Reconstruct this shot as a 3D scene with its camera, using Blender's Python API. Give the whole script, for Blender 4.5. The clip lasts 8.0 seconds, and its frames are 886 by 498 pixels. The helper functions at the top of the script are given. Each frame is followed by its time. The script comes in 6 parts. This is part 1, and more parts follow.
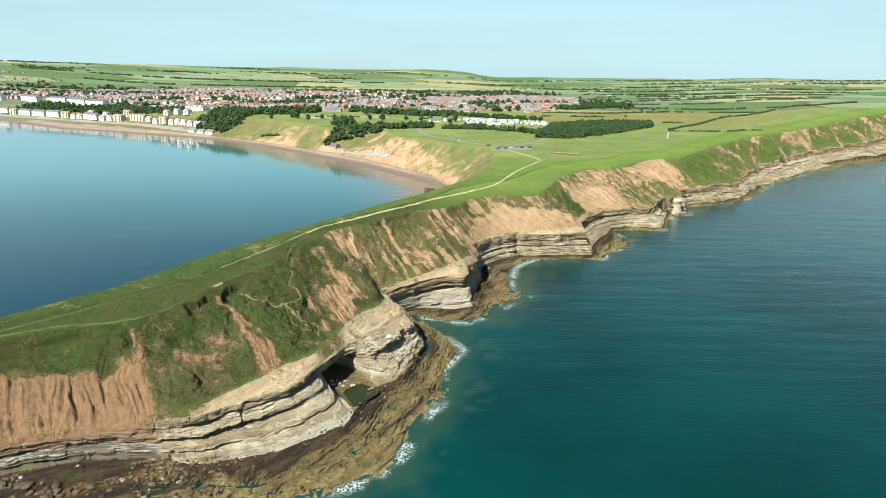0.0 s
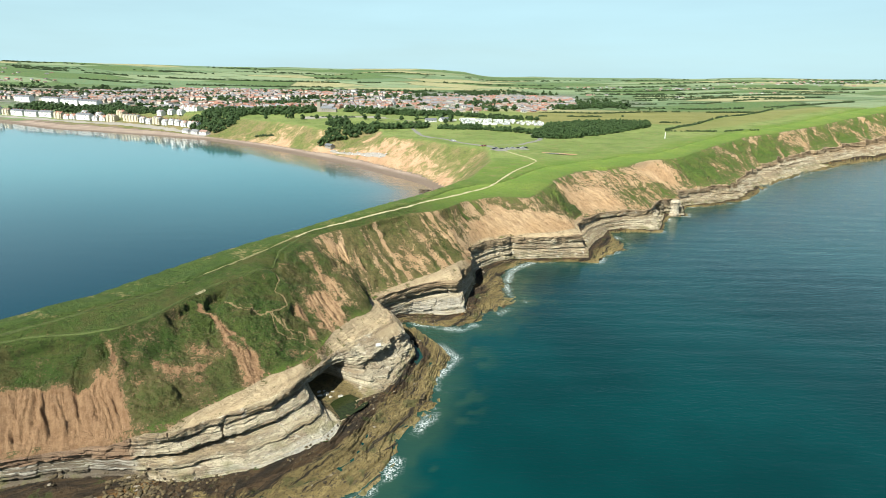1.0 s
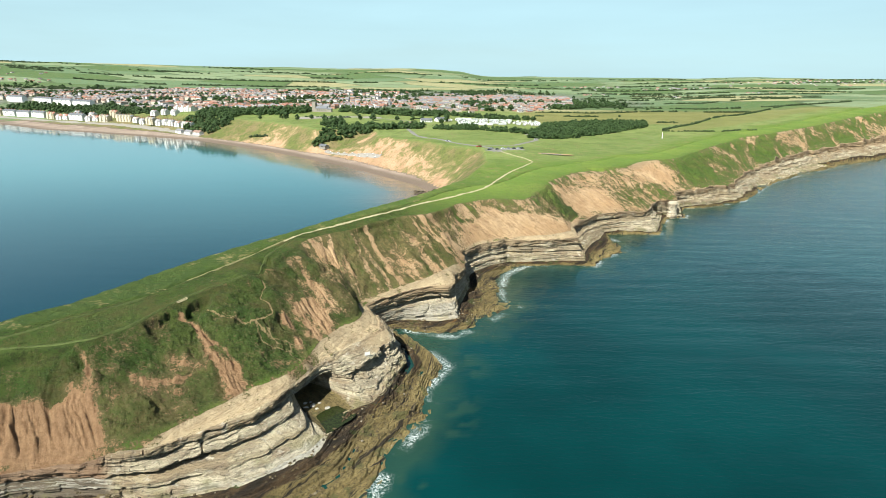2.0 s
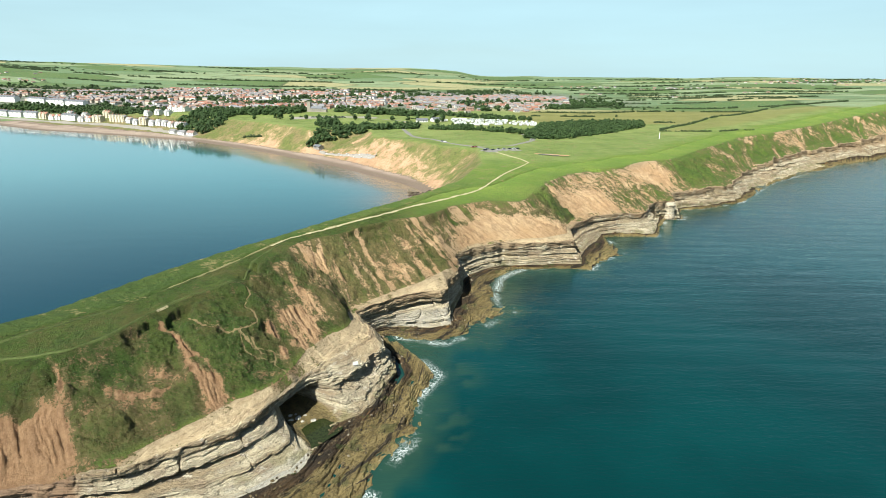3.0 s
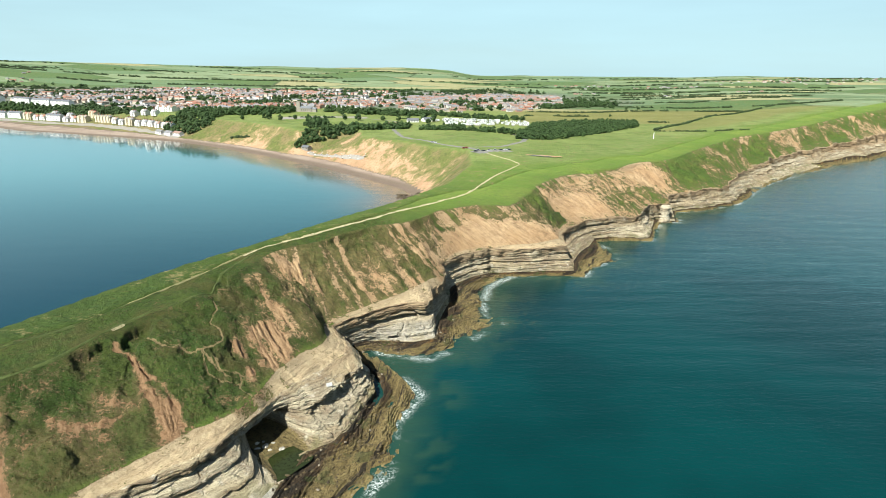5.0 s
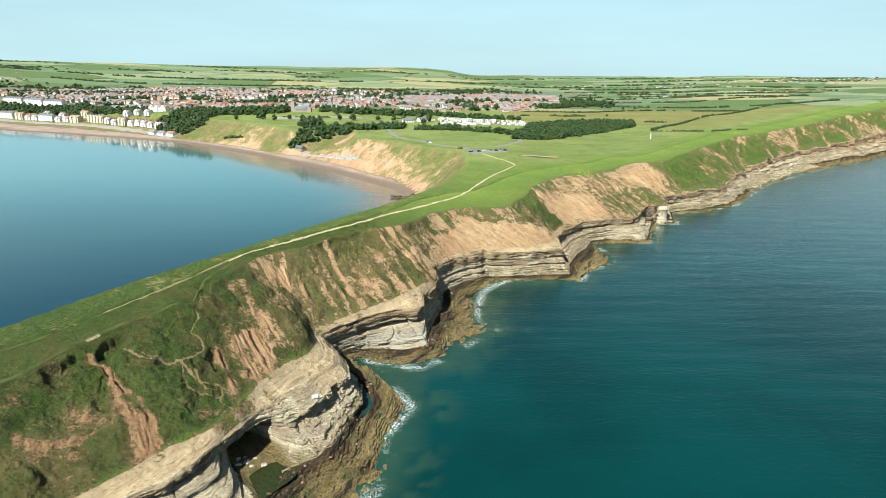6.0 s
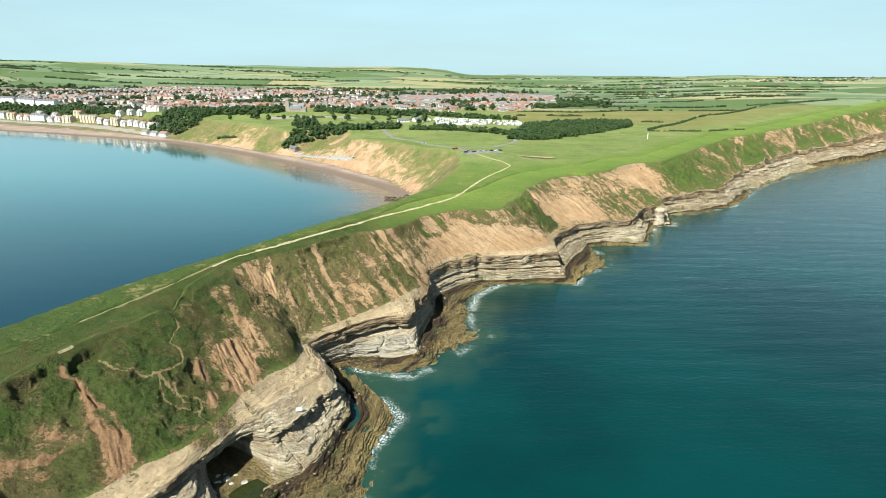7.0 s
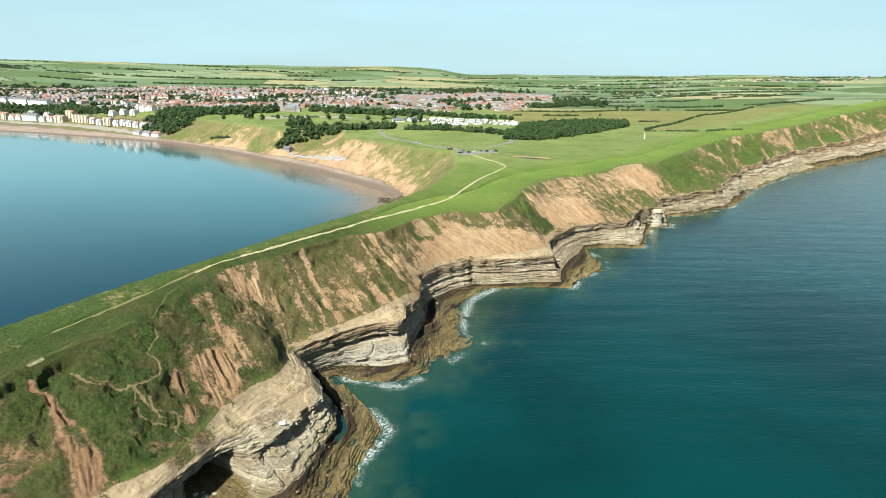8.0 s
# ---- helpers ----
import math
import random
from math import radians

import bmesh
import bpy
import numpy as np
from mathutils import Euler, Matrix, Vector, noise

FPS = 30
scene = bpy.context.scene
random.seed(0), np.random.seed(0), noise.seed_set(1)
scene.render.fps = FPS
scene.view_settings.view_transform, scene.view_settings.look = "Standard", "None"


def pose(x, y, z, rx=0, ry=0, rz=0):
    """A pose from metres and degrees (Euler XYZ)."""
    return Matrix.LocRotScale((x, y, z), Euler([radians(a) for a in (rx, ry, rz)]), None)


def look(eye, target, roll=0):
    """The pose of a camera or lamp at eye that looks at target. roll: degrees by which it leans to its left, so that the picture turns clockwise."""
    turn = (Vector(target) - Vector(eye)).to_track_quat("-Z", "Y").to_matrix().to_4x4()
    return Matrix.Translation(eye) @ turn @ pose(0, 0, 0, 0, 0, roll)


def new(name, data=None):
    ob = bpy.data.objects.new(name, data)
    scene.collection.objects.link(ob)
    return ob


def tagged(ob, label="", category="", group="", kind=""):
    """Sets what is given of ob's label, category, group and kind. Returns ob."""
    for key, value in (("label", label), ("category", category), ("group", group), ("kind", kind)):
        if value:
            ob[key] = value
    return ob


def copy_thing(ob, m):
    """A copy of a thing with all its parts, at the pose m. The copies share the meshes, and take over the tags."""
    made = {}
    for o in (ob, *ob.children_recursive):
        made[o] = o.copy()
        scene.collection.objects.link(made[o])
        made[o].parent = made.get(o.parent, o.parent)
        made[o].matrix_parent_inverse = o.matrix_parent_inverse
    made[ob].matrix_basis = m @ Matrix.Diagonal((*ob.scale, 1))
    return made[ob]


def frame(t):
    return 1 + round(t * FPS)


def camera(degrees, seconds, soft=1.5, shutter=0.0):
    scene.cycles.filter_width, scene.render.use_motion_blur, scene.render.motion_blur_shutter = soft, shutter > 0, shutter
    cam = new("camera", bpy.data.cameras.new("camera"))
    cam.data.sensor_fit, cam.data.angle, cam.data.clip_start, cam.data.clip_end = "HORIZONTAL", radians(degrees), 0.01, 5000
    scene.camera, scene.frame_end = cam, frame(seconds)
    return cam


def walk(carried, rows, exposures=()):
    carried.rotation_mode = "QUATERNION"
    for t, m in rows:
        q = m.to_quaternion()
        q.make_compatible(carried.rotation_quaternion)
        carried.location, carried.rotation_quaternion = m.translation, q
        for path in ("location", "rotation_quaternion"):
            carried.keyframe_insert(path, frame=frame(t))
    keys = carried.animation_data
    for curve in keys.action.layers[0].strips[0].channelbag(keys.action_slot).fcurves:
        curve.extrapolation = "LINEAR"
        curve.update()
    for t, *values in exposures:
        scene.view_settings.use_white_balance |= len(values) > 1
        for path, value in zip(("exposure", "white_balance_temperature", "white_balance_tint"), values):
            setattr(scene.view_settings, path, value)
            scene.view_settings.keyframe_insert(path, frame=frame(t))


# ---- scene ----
# ================= camera =================
cam = camera(73.7, 8.0, soft=0.5)
PATH = [
    (0.0, 0.00, 0.00, 110.00, 73.521, -0.923, -0.000),
    (1.0, 2.33, 7.64, 109.95, 73.509, -0.890, -0.268),
    (2.0, 4.69, 15.26, 109.88, 73.494, -0.862, -0.537),
    (3.0, 7.09, 22.85, 109.81, 73.476, -0.840, -0.808),
    (4.0, 9.54, 30.41, 109.74, 73.454, -0.823, -1.080),
    (5.0, 12.01, 37.95, 109.65, 73.429, -0.813, -1.353),
    (6.0, 14.53, 45.46, 109.56, 73.400, -0.808, -1.628),
    (7.0, 17.09, 52.94, 109.46, 73.368, -0.808, -1.904),
    (8.0, 19.69, 60.40, 109.35, 73.333, -0.815, -2.182),
]
walk(cam, [(t, pose(*p)) for t, *p in PATH], exposures=[(0.0, 1.15, 5980, 4), (8.0, 1.15, 5980, 4)])

# ================= sky and sun =================
SUN_DIR = Vector((-0.40, -0.55, 0.73)).normalized()      # towards the sun
world = bpy.data.worlds.new("sky")
scene.world = world
world.use_nodes = True
wn = world.node_tree
sky = wn.nodes.new("ShaderNodeTexSky")
sky.sky_type, sky.sun_disc = "NISHITA", False
sky.sun_elevation = math.asin(SUN_DIR.z)
sky.sun_rotation = math.atan2(SUN_DIR.x, SUN_DIR.y)
sky.air_density, sky.dust_density, sky.ozone_density = 1.0, 0.6, 1.2
wn.nodes["Background"].inputs["Strength"].default_value = 0.036
veil = wn.nodes.new("ShaderNodeMix")               # thin high haze over the whole sky
veil.data_type = "RGBA"
veil.inputs[7].default_value = (8.5, 11.7, 12.3, 1)
way_up = wn.nodes.new("ShaderNodeTexCoord")
split = wn.nodes.new("ShaderNodeSeparateXYZ")
thin = wn.nodes.new("ShaderNodeMapRange")
wn.links.new(way_up.outputs["Generated"], split.inputs[0])
wn.links.new(split.outputs[2], thin.inputs["Value"])
thin.interpolation_type = "SMOOTHSTEP"
for key, value in (("From Min", 0.08), ("From Max", 0.42), ("To Min", 0.80), ("To Max", 0.04)):
    thin.inputs[key].default_value = value
cirrus = wn.nodes.new("ShaderNodeTexNoise")
flat = wn.nodes.new("ShaderNodeMapping")
flat.inputs["Scale"].default_value = (1.2, 1.2, 9.0)
wn.links.new(way_up.outputs["Generated"], flat.inputs["Vector"])
wn.links.new(flat.outputs[0], cirrus.inputs["Vector"])
cirrus.inputs["Scale"].default_value, cirrus.inputs["Detail"].default_value = 2.0, 5.0
wisps = wn.nodes.new("ShaderNodeMapRange")
wn.links.new(cirrus.outputs[0], wisps.inputs["Value"])
for key, value in (("From Min", 0.3), ("From Max", 0.7), ("To Min", 0.86), ("To Max", 1.1)):
    wisps.inputs[key].default_value = value
patchy_veil = wn.nodes.new("ShaderNodeMath")
patchy_veil.operation, patchy_veil.use_clamp = "MULTIPLY", True
wn.links.new(thin.outputs[0], patchy_veil.inputs[0])
wn.links.new(wisps.outputs[0], patchy_veil.inputs[1])
wn.links.new(patchy_veil.outputs[0], veil.inputs[0])
wn.links.new(sky.outputs[0], veil.inputs[6])
wn.links.new(veil.outputs[2], wn.nodes["Background"].inputs["Color"])
sun = new("sun", bpy.data.lights.new("sun", "SUN"))
sun.data.energy, sun.data.angle, sun.data.color = 5.0, radians(0.6), (1.0, 0.93, 0.82)
sun.matrix_world = look(SUN_DIR * 1000, (0, 0, 0))


# ================= noise and small helpers =================
def hash3(i, j, k, seed=0):
    h = (i.astype(np.int64) * 374761393 + j.astype(np.int64) * 668265263 + k.astype(np.int64) * 2147483647 + seed * 974711) & 0xFFFFFFFF
    h = ((h ^ (h >> 13)) * 1274126177) & 0xFFFFFFFF
    h = ((h ^ (h >> 16)) * 2246822519) & 0xFFFFFFFF
    return ((h ^ (h >> 15)) & 0xFFFFFF) / float(0xFFFFFF)


def value_noise(x, y, z=0.0, seed=0):
    """Smooth noise between -1 and 1."""
    x, y, z = np.broadcast_arrays(np.asarray(x, float), np.asarray(y, float), np.asarray(z, float))
    i, j, k = np.floor(x), np.floor(y), np.floor(z)
    u, v, w = x - i, y - j, z - k
    u, v, w = (a * a * a * (a * (a * 6 - 15) + 10) for a in (u, v, w))
    out = 0.0
    for a in (0, 1):
        for b in (0, 1):
            for c in (0, 1):
                out = out + hash3(i + a, j + b, k + c, seed) * (u if a else 1 - u) * (v if b else 1 - v) * (w if c else 1 - w)
    return out * 2 - 1


def fbm(x, y, z=0.0, octaves=4, seed=0):
    out, amp, f = 0.0, 0.5, 1.0
    for o in range(octaves):
        out = out + amp * value_noise(x * f, y * f, z * f, seed + o)
        amp, f = amp * 0.5, f * 2.03
    return out


def ridged(x, y, octaves=3, seed=0):
    out, amp, f = 0.0, 0.55, 1.0
    for o in range(octaves):
        out = out + amp * (1 - np.abs(value_noise(x * f, y * f, 0.0, seed + o)) * 2)
        amp, f = amp * 0.5, f * 2.1
    return out


def smooth(a, b, x):
    t = np.clip((x - a) / (b - a), 0, 1)
    return t * t * (3 - 2 * t)


def mesh_of(name, verts, faces, material, cover=None, smooth_shade=True):
    me = bpy.data.meshes.new(name)
    verts = np.asarray(verts, np.float32)
    faces = np.asarray(faces, np.int32)
    me.vertices.add(len(verts))
    me.vertices.foreach_set("co", verts.ravel())
    n = faces.shape[1]
    me.loops.add(faces.size)
    me.loops.foreach_set("vertex_index", faces.ravel())
    me.polygons.add(len(faces))
    me.polygons.foreach_set("loop_start", np.arange(len(faces), dtype=np.int32) * n)
    me.polygons.foreach_set("loop_total", np.full(len(faces), n, np.int32))
    me.update(calc_edges=True)
    me.polygons.foreach_set("use_smooth", np.full(len(faces), smooth_shade))
    if cover is not None:
        at = me.color_attributes.new("cover", "FLOAT_COLOR", "POINT")
        c = np.ones((len(verts), 4), np.float32)
        c[:, :cover.shape[1]] = cover
        at.data.foreach_set("color", c.ravel())
    me.materials.append(material)
    return me


def grid_faces(rows, cols):
    i = np.arange(rows * cols).reshape(rows, cols)
    return np.stack([i[:-1, :-1], i[:-1, 1:], i[1:, 1:], i[1:, :-1]], -1).reshape(-1, 4)


def spline(points, t):
    """Catmull-Rom through the rows of points at t (0 .. len - 1)."""
    p = np.asarray(points, float)
    n = len(p) - 1
    i = np.clip(np.floor(t).astype(int), 0, n - 1)
    f = (t - i)[:, None]
    a, b, c, d = p[np.maximum(i - 1, 0)], p[i], p[i + 1], p[np.minimum(i + 2, n)]
    cubic = b + 0.5 * f * (c - a + f * (2 * a - 5 * b + 4 * c - d + f * (3 * (b - c) + d - a)))
    return 0.2 * cubic + 0.8 * (b + (c - b) * f)


def line_distance(x, y, line):
    """Distance from points to a polyline, the side (positive on its left) and the place along it (0 .. len - 1)."""
    best = np.full(x.shape, 1e18)
    side = np.zeros(x.shape)
    along = np.zeros(x.shape)
    for k in range(len(line) - 1):
        ax, ay = line[k][0], line[k][1]
        bx, by = line[k + 1][0] - ax, line[k + 1][1] - ay
        u = np.clip(((x - ax) * bx + (y - ay) * by) / (bx * bx + by * by), 0, 1)
        d = (x - ax - u * bx) ** 2 + (y - ay - u * by) ** 2
        s = bx * (y - ay) - by * (x - ax)
        near = d < best
        best, side, along = np.where(near, d, best), np.where(near, s, side), np.where(near, k + u, along)
    return np.sqrt(best), np.sign(side), along


# ================= materials =================
class Nodes:
    """Short hand for building a node material."""

    def __init__(self, name, roughness=0.8, metallic=0.0):
        self.mat = bpy.data.materials.new(name)
        self.mat.use_nodes = True
        self.tree = self.mat.node_tree
        self.bsdf = self.tree.nodes["Principled BSDF"]
        self.bsdf.inputs["Roughness"].default_value = roughness
        self.bsdf.inputs["Metallic"].default_value = metallic
        self.bsdf.inputs["Specular IOR Level"].default_value = 0.25
        geo = self.tree.nodes.new("ShaderNodeNewGeometry")
        self.position = geo.outputs["Position"]
        self.island = geo.outputs["Random Per Island"]
        self.normal = geo.outputs["Normal"]

    def put(self, socket, value):
        if hasattr(value, "links"):
            self.tree.links.new(value, socket)
        else:
            if hasattr(socket.default_value, "__len__") and not hasattr(value, "__len__"):
                value = [value] * len(socket.default_value)
            elif hasattr(socket.default_value, "__len__") and len(socket.default_value) == 4 and len(value) == 3:
                value = (*value, 1)
            socket.default_value = value

    def stretch(self, scale, source=None):
        n = self.tree.nodes.new("ShaderNodeMapping")
        self.put(n.inputs["Vector"], source or self.position)
        n.inputs["Scale"].default_value = scale
        return n.outputs[0]

    def noise(self, scale, detail=4, rough=0.55, vector=None, low=0.35, high=0.65, distort=0.0):
        n = self.tree.nodes.new("ShaderNodeTexNoise")
        self.put(n.inputs["Vector"], vector or self.position)
        n.inputs["Scale"].default_value, n.inputs["Detail"].default_value = scale, detail
        n.inputs["Roughness"].default_value, n.inputs["Distortion"].default_value = rough, distort
        return self.ramp(n.outputs[0], low, high)

    def ramp(self, value, low, high, a=0.0, b=1.0):
        n = self.tree.nodes.new("ShaderNodeMapRange")
        n.interpolation_type = "SMOOTHSTEP"
        self.put(n.inputs["Value"], value)
        for key, v in (("From Min", low), ("From Max", high), ("To Min", a), ("To Max", b)):
            n.inputs[key].default_value = v
        return n.outputs[0]

    def math(self, op, a, b=0.0, clamp=False):
        n = self.tree.nodes.new("ShaderNodeMath")
        n.operation, n.use_clamp = op, clamp
        self.put(n.inputs[0], a)
        self.put(n.inputs[1], b)
        return n.outputs[0]

    def mix(self, f, a, b):
        n = self.tree.nodes.new("ShaderNodeMix")
        n.data_type = "RGBA"
        self.put(n.inputs[0], f)
        self.put(n.inputs[6], a)
        self.put(n.inputs[7], b)
        return n.outputs[2]

    def cover(self):
        n = self.tree.nodes.new("ShaderNodeVertexColor")
        n.layer_name = "cover"
        s = self.tree.nodes.new("ShaderNodeSeparateColor")
        self.tree.links.new(n.outputs[0], s.inputs[0])
        return s.outputs[0], s.outputs[1], s.outputs[2], n.outputs[1]

    def object_random(self):
        return self.tree.nodes.new("ShaderNodeObjectInfo").outputs["Random"]

    def bump(self, height, strength=0.5, distance=0.3):
        n = self.tree.nodes.new("ShaderNodeBump")
        n.inputs["Strength"].default_value, n.inputs["Distance"].default_value = strength, distance
        self.put(n.inputs["Height"], height)
        self.tree.links.new(n.outputs[0], self.bsdf.inputs["Normal"])

    def done(self, colour):
        self.put(self.bsdf.inputs["Base Color"], colour)
        return self.mat


def plain(name, colour, roughness=0.7, vary=0.15, scale=1.0, metallic=0.0):
    """A surface of one colour with grain at two scales and a tint of its own for each object."""
    n = Nodes(name, roughness, metallic)
    dark = tuple(c * (1 - 1.6 * vary) for c in colour)
    light = tuple(min(1, c * (1 + vary)) for c in colour)
    m = n.math("ADD", n.math("MULTIPLY", n.noise(scale, 3), 0.6), n.math("MULTIPLY", n.noise(scale * 6, 2), 0.4))
    m = n.math("ADD", n.math("MULTIPLY", m, 0.6), n.math("MULTIPLY", n.object_random(), 0.4))
    return n.done(n.mix(m, dark, light))


def turf_colours(n):
    """Rough turf of the headland and the longer, brighter grass of the pasture."""
    grass = n.mix(n.noise(0.05, 5), (0.040, 0.072, 0.010), (0.070, 0.096, 0.017))
    grass = n.mix(n.math("MULTIPLY", n.noise(0.16, 5, low=0.45, high=0.66), 0.7), grass, (0.038, 0.076, 0.010))
    grass = n.mix(n.math("MULTIPLY", n.noise(0.45, 6, 0.7, low=0.47, high=0.62), 0.75), grass, (0.024, 0.037, 0.007))
    grass = n.mix(n.math("MULTIPLY", n.noise(1.7, 5, 0.7, low=0.5, high=0.68), 0.7), grass, (0.016, 0.024, 0.005))
    grass = n.mix(n.math("MULTIPLY", n.noise(2.6, 4, 0.7, low=0.60, high=0.72), 0.6), grass, (0.110, 0.120, 0.032))
    lawn = n.mix(n.noise(0.03, 5), (0.130, 0.205, 0.028), (0.180, 0.240, 0.040))
    lawn = n.mix(n.math("MULTIPLY", n.noise(0.4, 6, 0.7, low=0.45, high=0.65), 0.55), lawn, (0.085, 0.135, 0.020))
    return grass, lawn


def coast_material():
    """Grass, red-brown boulder clay, pale bedded rock and weedy shore; cover holds clay, rock, shore and the pale apron, tone the dry grass, the worn tracks and white pebbles."""
    n = Nodes("coast", 0.92)
    clay, rock, shore, apron = n.cover()
    lie = n.tree.nodes.new("ShaderNodeAttribute")
    lie.attribute_name = "lie"
    lie = lie.outputs["Vector"]
    tone = n.tree.nodes.new("ShaderNodeAttribute")
    tone.attribute_name = "tone"
    tones = n.tree.nodes.new("ShaderNodeSeparateColor")
    n.tree.links.new(tone.outputs["Color"], tones.inputs[0])
    dry, track, white = tones.outputs[0], tones.outputs[1], tones.outputs[2]
    beds_kind = n.tree.nodes.new("ShaderNodeSeparateXYZ")
    n.put(beds_kind.inputs[0], lie)
    along_coast, bluff = beds_kind.outputs[0], beds_kind.outputs[2]
    grass, lawn = turf_colours(n)
    olive = n.mix(n.noise(0.5, 6, 0.7), (0.102, 0.080, 0.026), (0.058, 0.049, 0.016))
    grass = n.mix(n.math("MULTIPLY", n.noise(0.07, 6, 0.65, low=0.46, high=0.62), 0.7), grass, olive)
    grass = n.mix(apron, grass, lawn)
    straw = n.mix(n.noise(0.6, 6, 0.7), (0.225, 0.165, 0.070), (0.130, 0.115, 0.038))
    grass = n.mix(n.math("MULTIPLY", dry, n.noise(0.16, 6, 0.68, n.stretch((1.0, 0.35, 1.0), lie), 0.30, 0.56)), grass, straw)
    # clay: tan to red-brown, with washed streaks down the slope whose dark tone also paints in rill shade
    streak = n.noise(0.8, 6, 0.62, n.stretch((1.0, 0.12, 1.0), lie), 0.40, 0.68)
    earth = n.mix(n.noise(0.05, 5), (0.450, 0.290, 0.148), (0.560, 0.395, 0.222))
    earth = n.mix(n.math("MULTIPLY", streak, 0.60), earth, (0.265, 0.155, 0.082))
    earth = n.mix(n.math("MULTIPLY", n.noise(0.5, 6, 0.65, low=0.45, high=0.68), 0.45), earth, (0.265, 0.160, 0.090))
    earth = n.mix(n.math("MULTIPLY", n.noise(2.4, 5, 0.7, low=0.50, high=0.66), 0.40), earth, (0.470, 0.335, 0.190))
    red = n.mix(n.noise(0.6, 6, 0.68), (0.340, 0.205, 0.106), (0.235, 0.132, 0.064))
    red = n.mix(n.math("MULTIPLY", streak, 0.35), red, (0.150, 0.080, 0.040))
    red = n.mix(n.math("MULTIPLY", n.noise(2.2, 5, 0.7, low=0.52, high=0.66), 0.45), red, (0.370, 0.245, 0.145))
    earth = n.mix(n.ramp(along_coast, 130, 200, 0.95, 0.0), earth, red)
    pale = n.mix(n.noise(0.30, 6, 0.68), (0.430, 0.335, 0.200), (0.345, 0.258, 0.150))
    pale = n.mix(n.math("MULTIPLY", n.noise(0.7, 6, 0.7, n.stretch((0.10, 1.0, 1.0), lie), 0.5, 0.62), 0.55), pale, (0.205, 0.150, 0.092))
    pale = n.mix(n.math("MULTIPLY", n.noise(2.2, 5, 0.7, low=0.55, high=0.68), 0.5), pale, (0.47, 0.40, 0.27))
    earth = n.mix(n.ramp(apron, 0.40, 0.62), earth, pale)
    # bedded rock: cream and grey beds, brown stains, dark joints
    at_place = n.tree.nodes.new("ShaderNodeSeparateXYZ")
    n.put(at_place.inputs[0], n.position)
    high = at_place.outputs[2]
    beds = n.noise(0.9, 4, 0.7, n.stretch((0.03, 0.03, 1.0)), 0.40, 0.60)
    thin = n.noise(3.4, 3, 0.6, n.stretch((0.03, 0.03, 1.0)), 0.46, 0.58)
    big = n.noise(0.28, 3, 0.6, n.stretch((0.05, 0.05, 1.0)), 0.44, 0.56)
    stone = n.mix(beds, (0.550, 0.452, 0.285), (0.370, 0.280, 0.165))
    stone = n.mix(n.math("MULTIPLY", big, 0.75), stone, (0.680, 0.595, 0.415))
    stone = n.mix(n.math("MULTIPLY", thin, 0.45), stone, (0.200, 0.155, 0.102))
    stone = n.mix(n.math("MULTIPLY", n.noise(0.16, 6, 0.62, low=0.48, high=0.64), 0.60), stone, (0.270, 0.190, 0.118))
    stone = n.mix(n.math("MULTIPLY", n.noise(0.32, 6, 0.66, low=0.55, high=0.68), 0.70), stone, (0.730, 0.665, 0.510))
    stone = n.mix(n.math("MULTIPLY", n.noise(0.9, 6, 0.7, n.stretch((1.0, 1.0, 0.25)), 0.54, 0.66), 0.60), stone, (0.115, 0.096, 0.072))
    stone = n.mix(n.math("MULTIPLY", n.noise(2.6, 5, 0.7, low=0.52, high=0.66), 0.40), stone, (0.150, 0.125, 0.092))
    upper = n.math("MULTIPLY", n.ramp(n.math("ADD", high, n.math("MULTIPLY", n.noise(0.07, 4), 4.0)), 12.0, 14.5), n.ramp(along_coast, 150, 200))
    stone = n.mix(n.math("MULTIPLY", upper, 0.75), stone, n.mix(thin, (0.420, 0.300, 0.170), (0.270, 0.180, 0.100)))
    shale = n.mix(n.ramp(high, 5.2, 5.9), n.mix(n.math("MULTIPLY", n.ramp(high, 3.2, 3.8), thin), (0.130, 0.105, 0.076), (0.520, 0.480, 0.390)), n.mix(beds, (0.310, 0.185, 0.105), (0.220, 0.130, 0.078)))
    stone = n.mix(n.math("MULTIPLY", bluff, 0.85), stone, shale)
    algae = n.math("MULTIPLY", n.ramp(high, 2.2, 6.0, 1.0, 0.0), n.noise(0.13, 5, low=0.50, high=0.62))
    stone = n.mix(n.math("MULTIPLY", algae, 0.60), stone, (0.205, 0.195, 0.075))
    bright = n.mix(n.noise(0.8, 6, 0.7), (0.60, 0.565, 0.48), (0.42, 0.385, 0.305))
    stone = n.mix(n.math("MULTIPLY", white, n.noise(0.12, 5, low=0.36, high=0.54)), stone, bright)
    # shore platform: ochre flats, dark weed, ridges and fissures along the strike
    along = n.stretch((0.14, 1.0, 1.0), lie)
    ochre = n.mix(n.noise(0.20, 6, 0.68, along, 0.40, 0.62), (0.140, 0.104, 0.040), (0.235, 0.178, 0.072))
    ochre = n.mix(n.math("MULTIPLY", n.noise(0.8, 6, 0.7, low=0.46, high=0.64), 0.6), ochre, (0.075, 0.056, 0.024))
    ochre = n.mix(n.math("MULTIPLY", n.noise(0.12, 6, 0.66, low=0.54, high=0.62), 0.7), ochre, (0.078, 0.082, 0.028))
    weed = n.mix(n.noise(0.35, 6, 0.7, along, 0.40, 0.62), (0.030, 0.021, 0.012), (0.088, 0.056, 0.026))
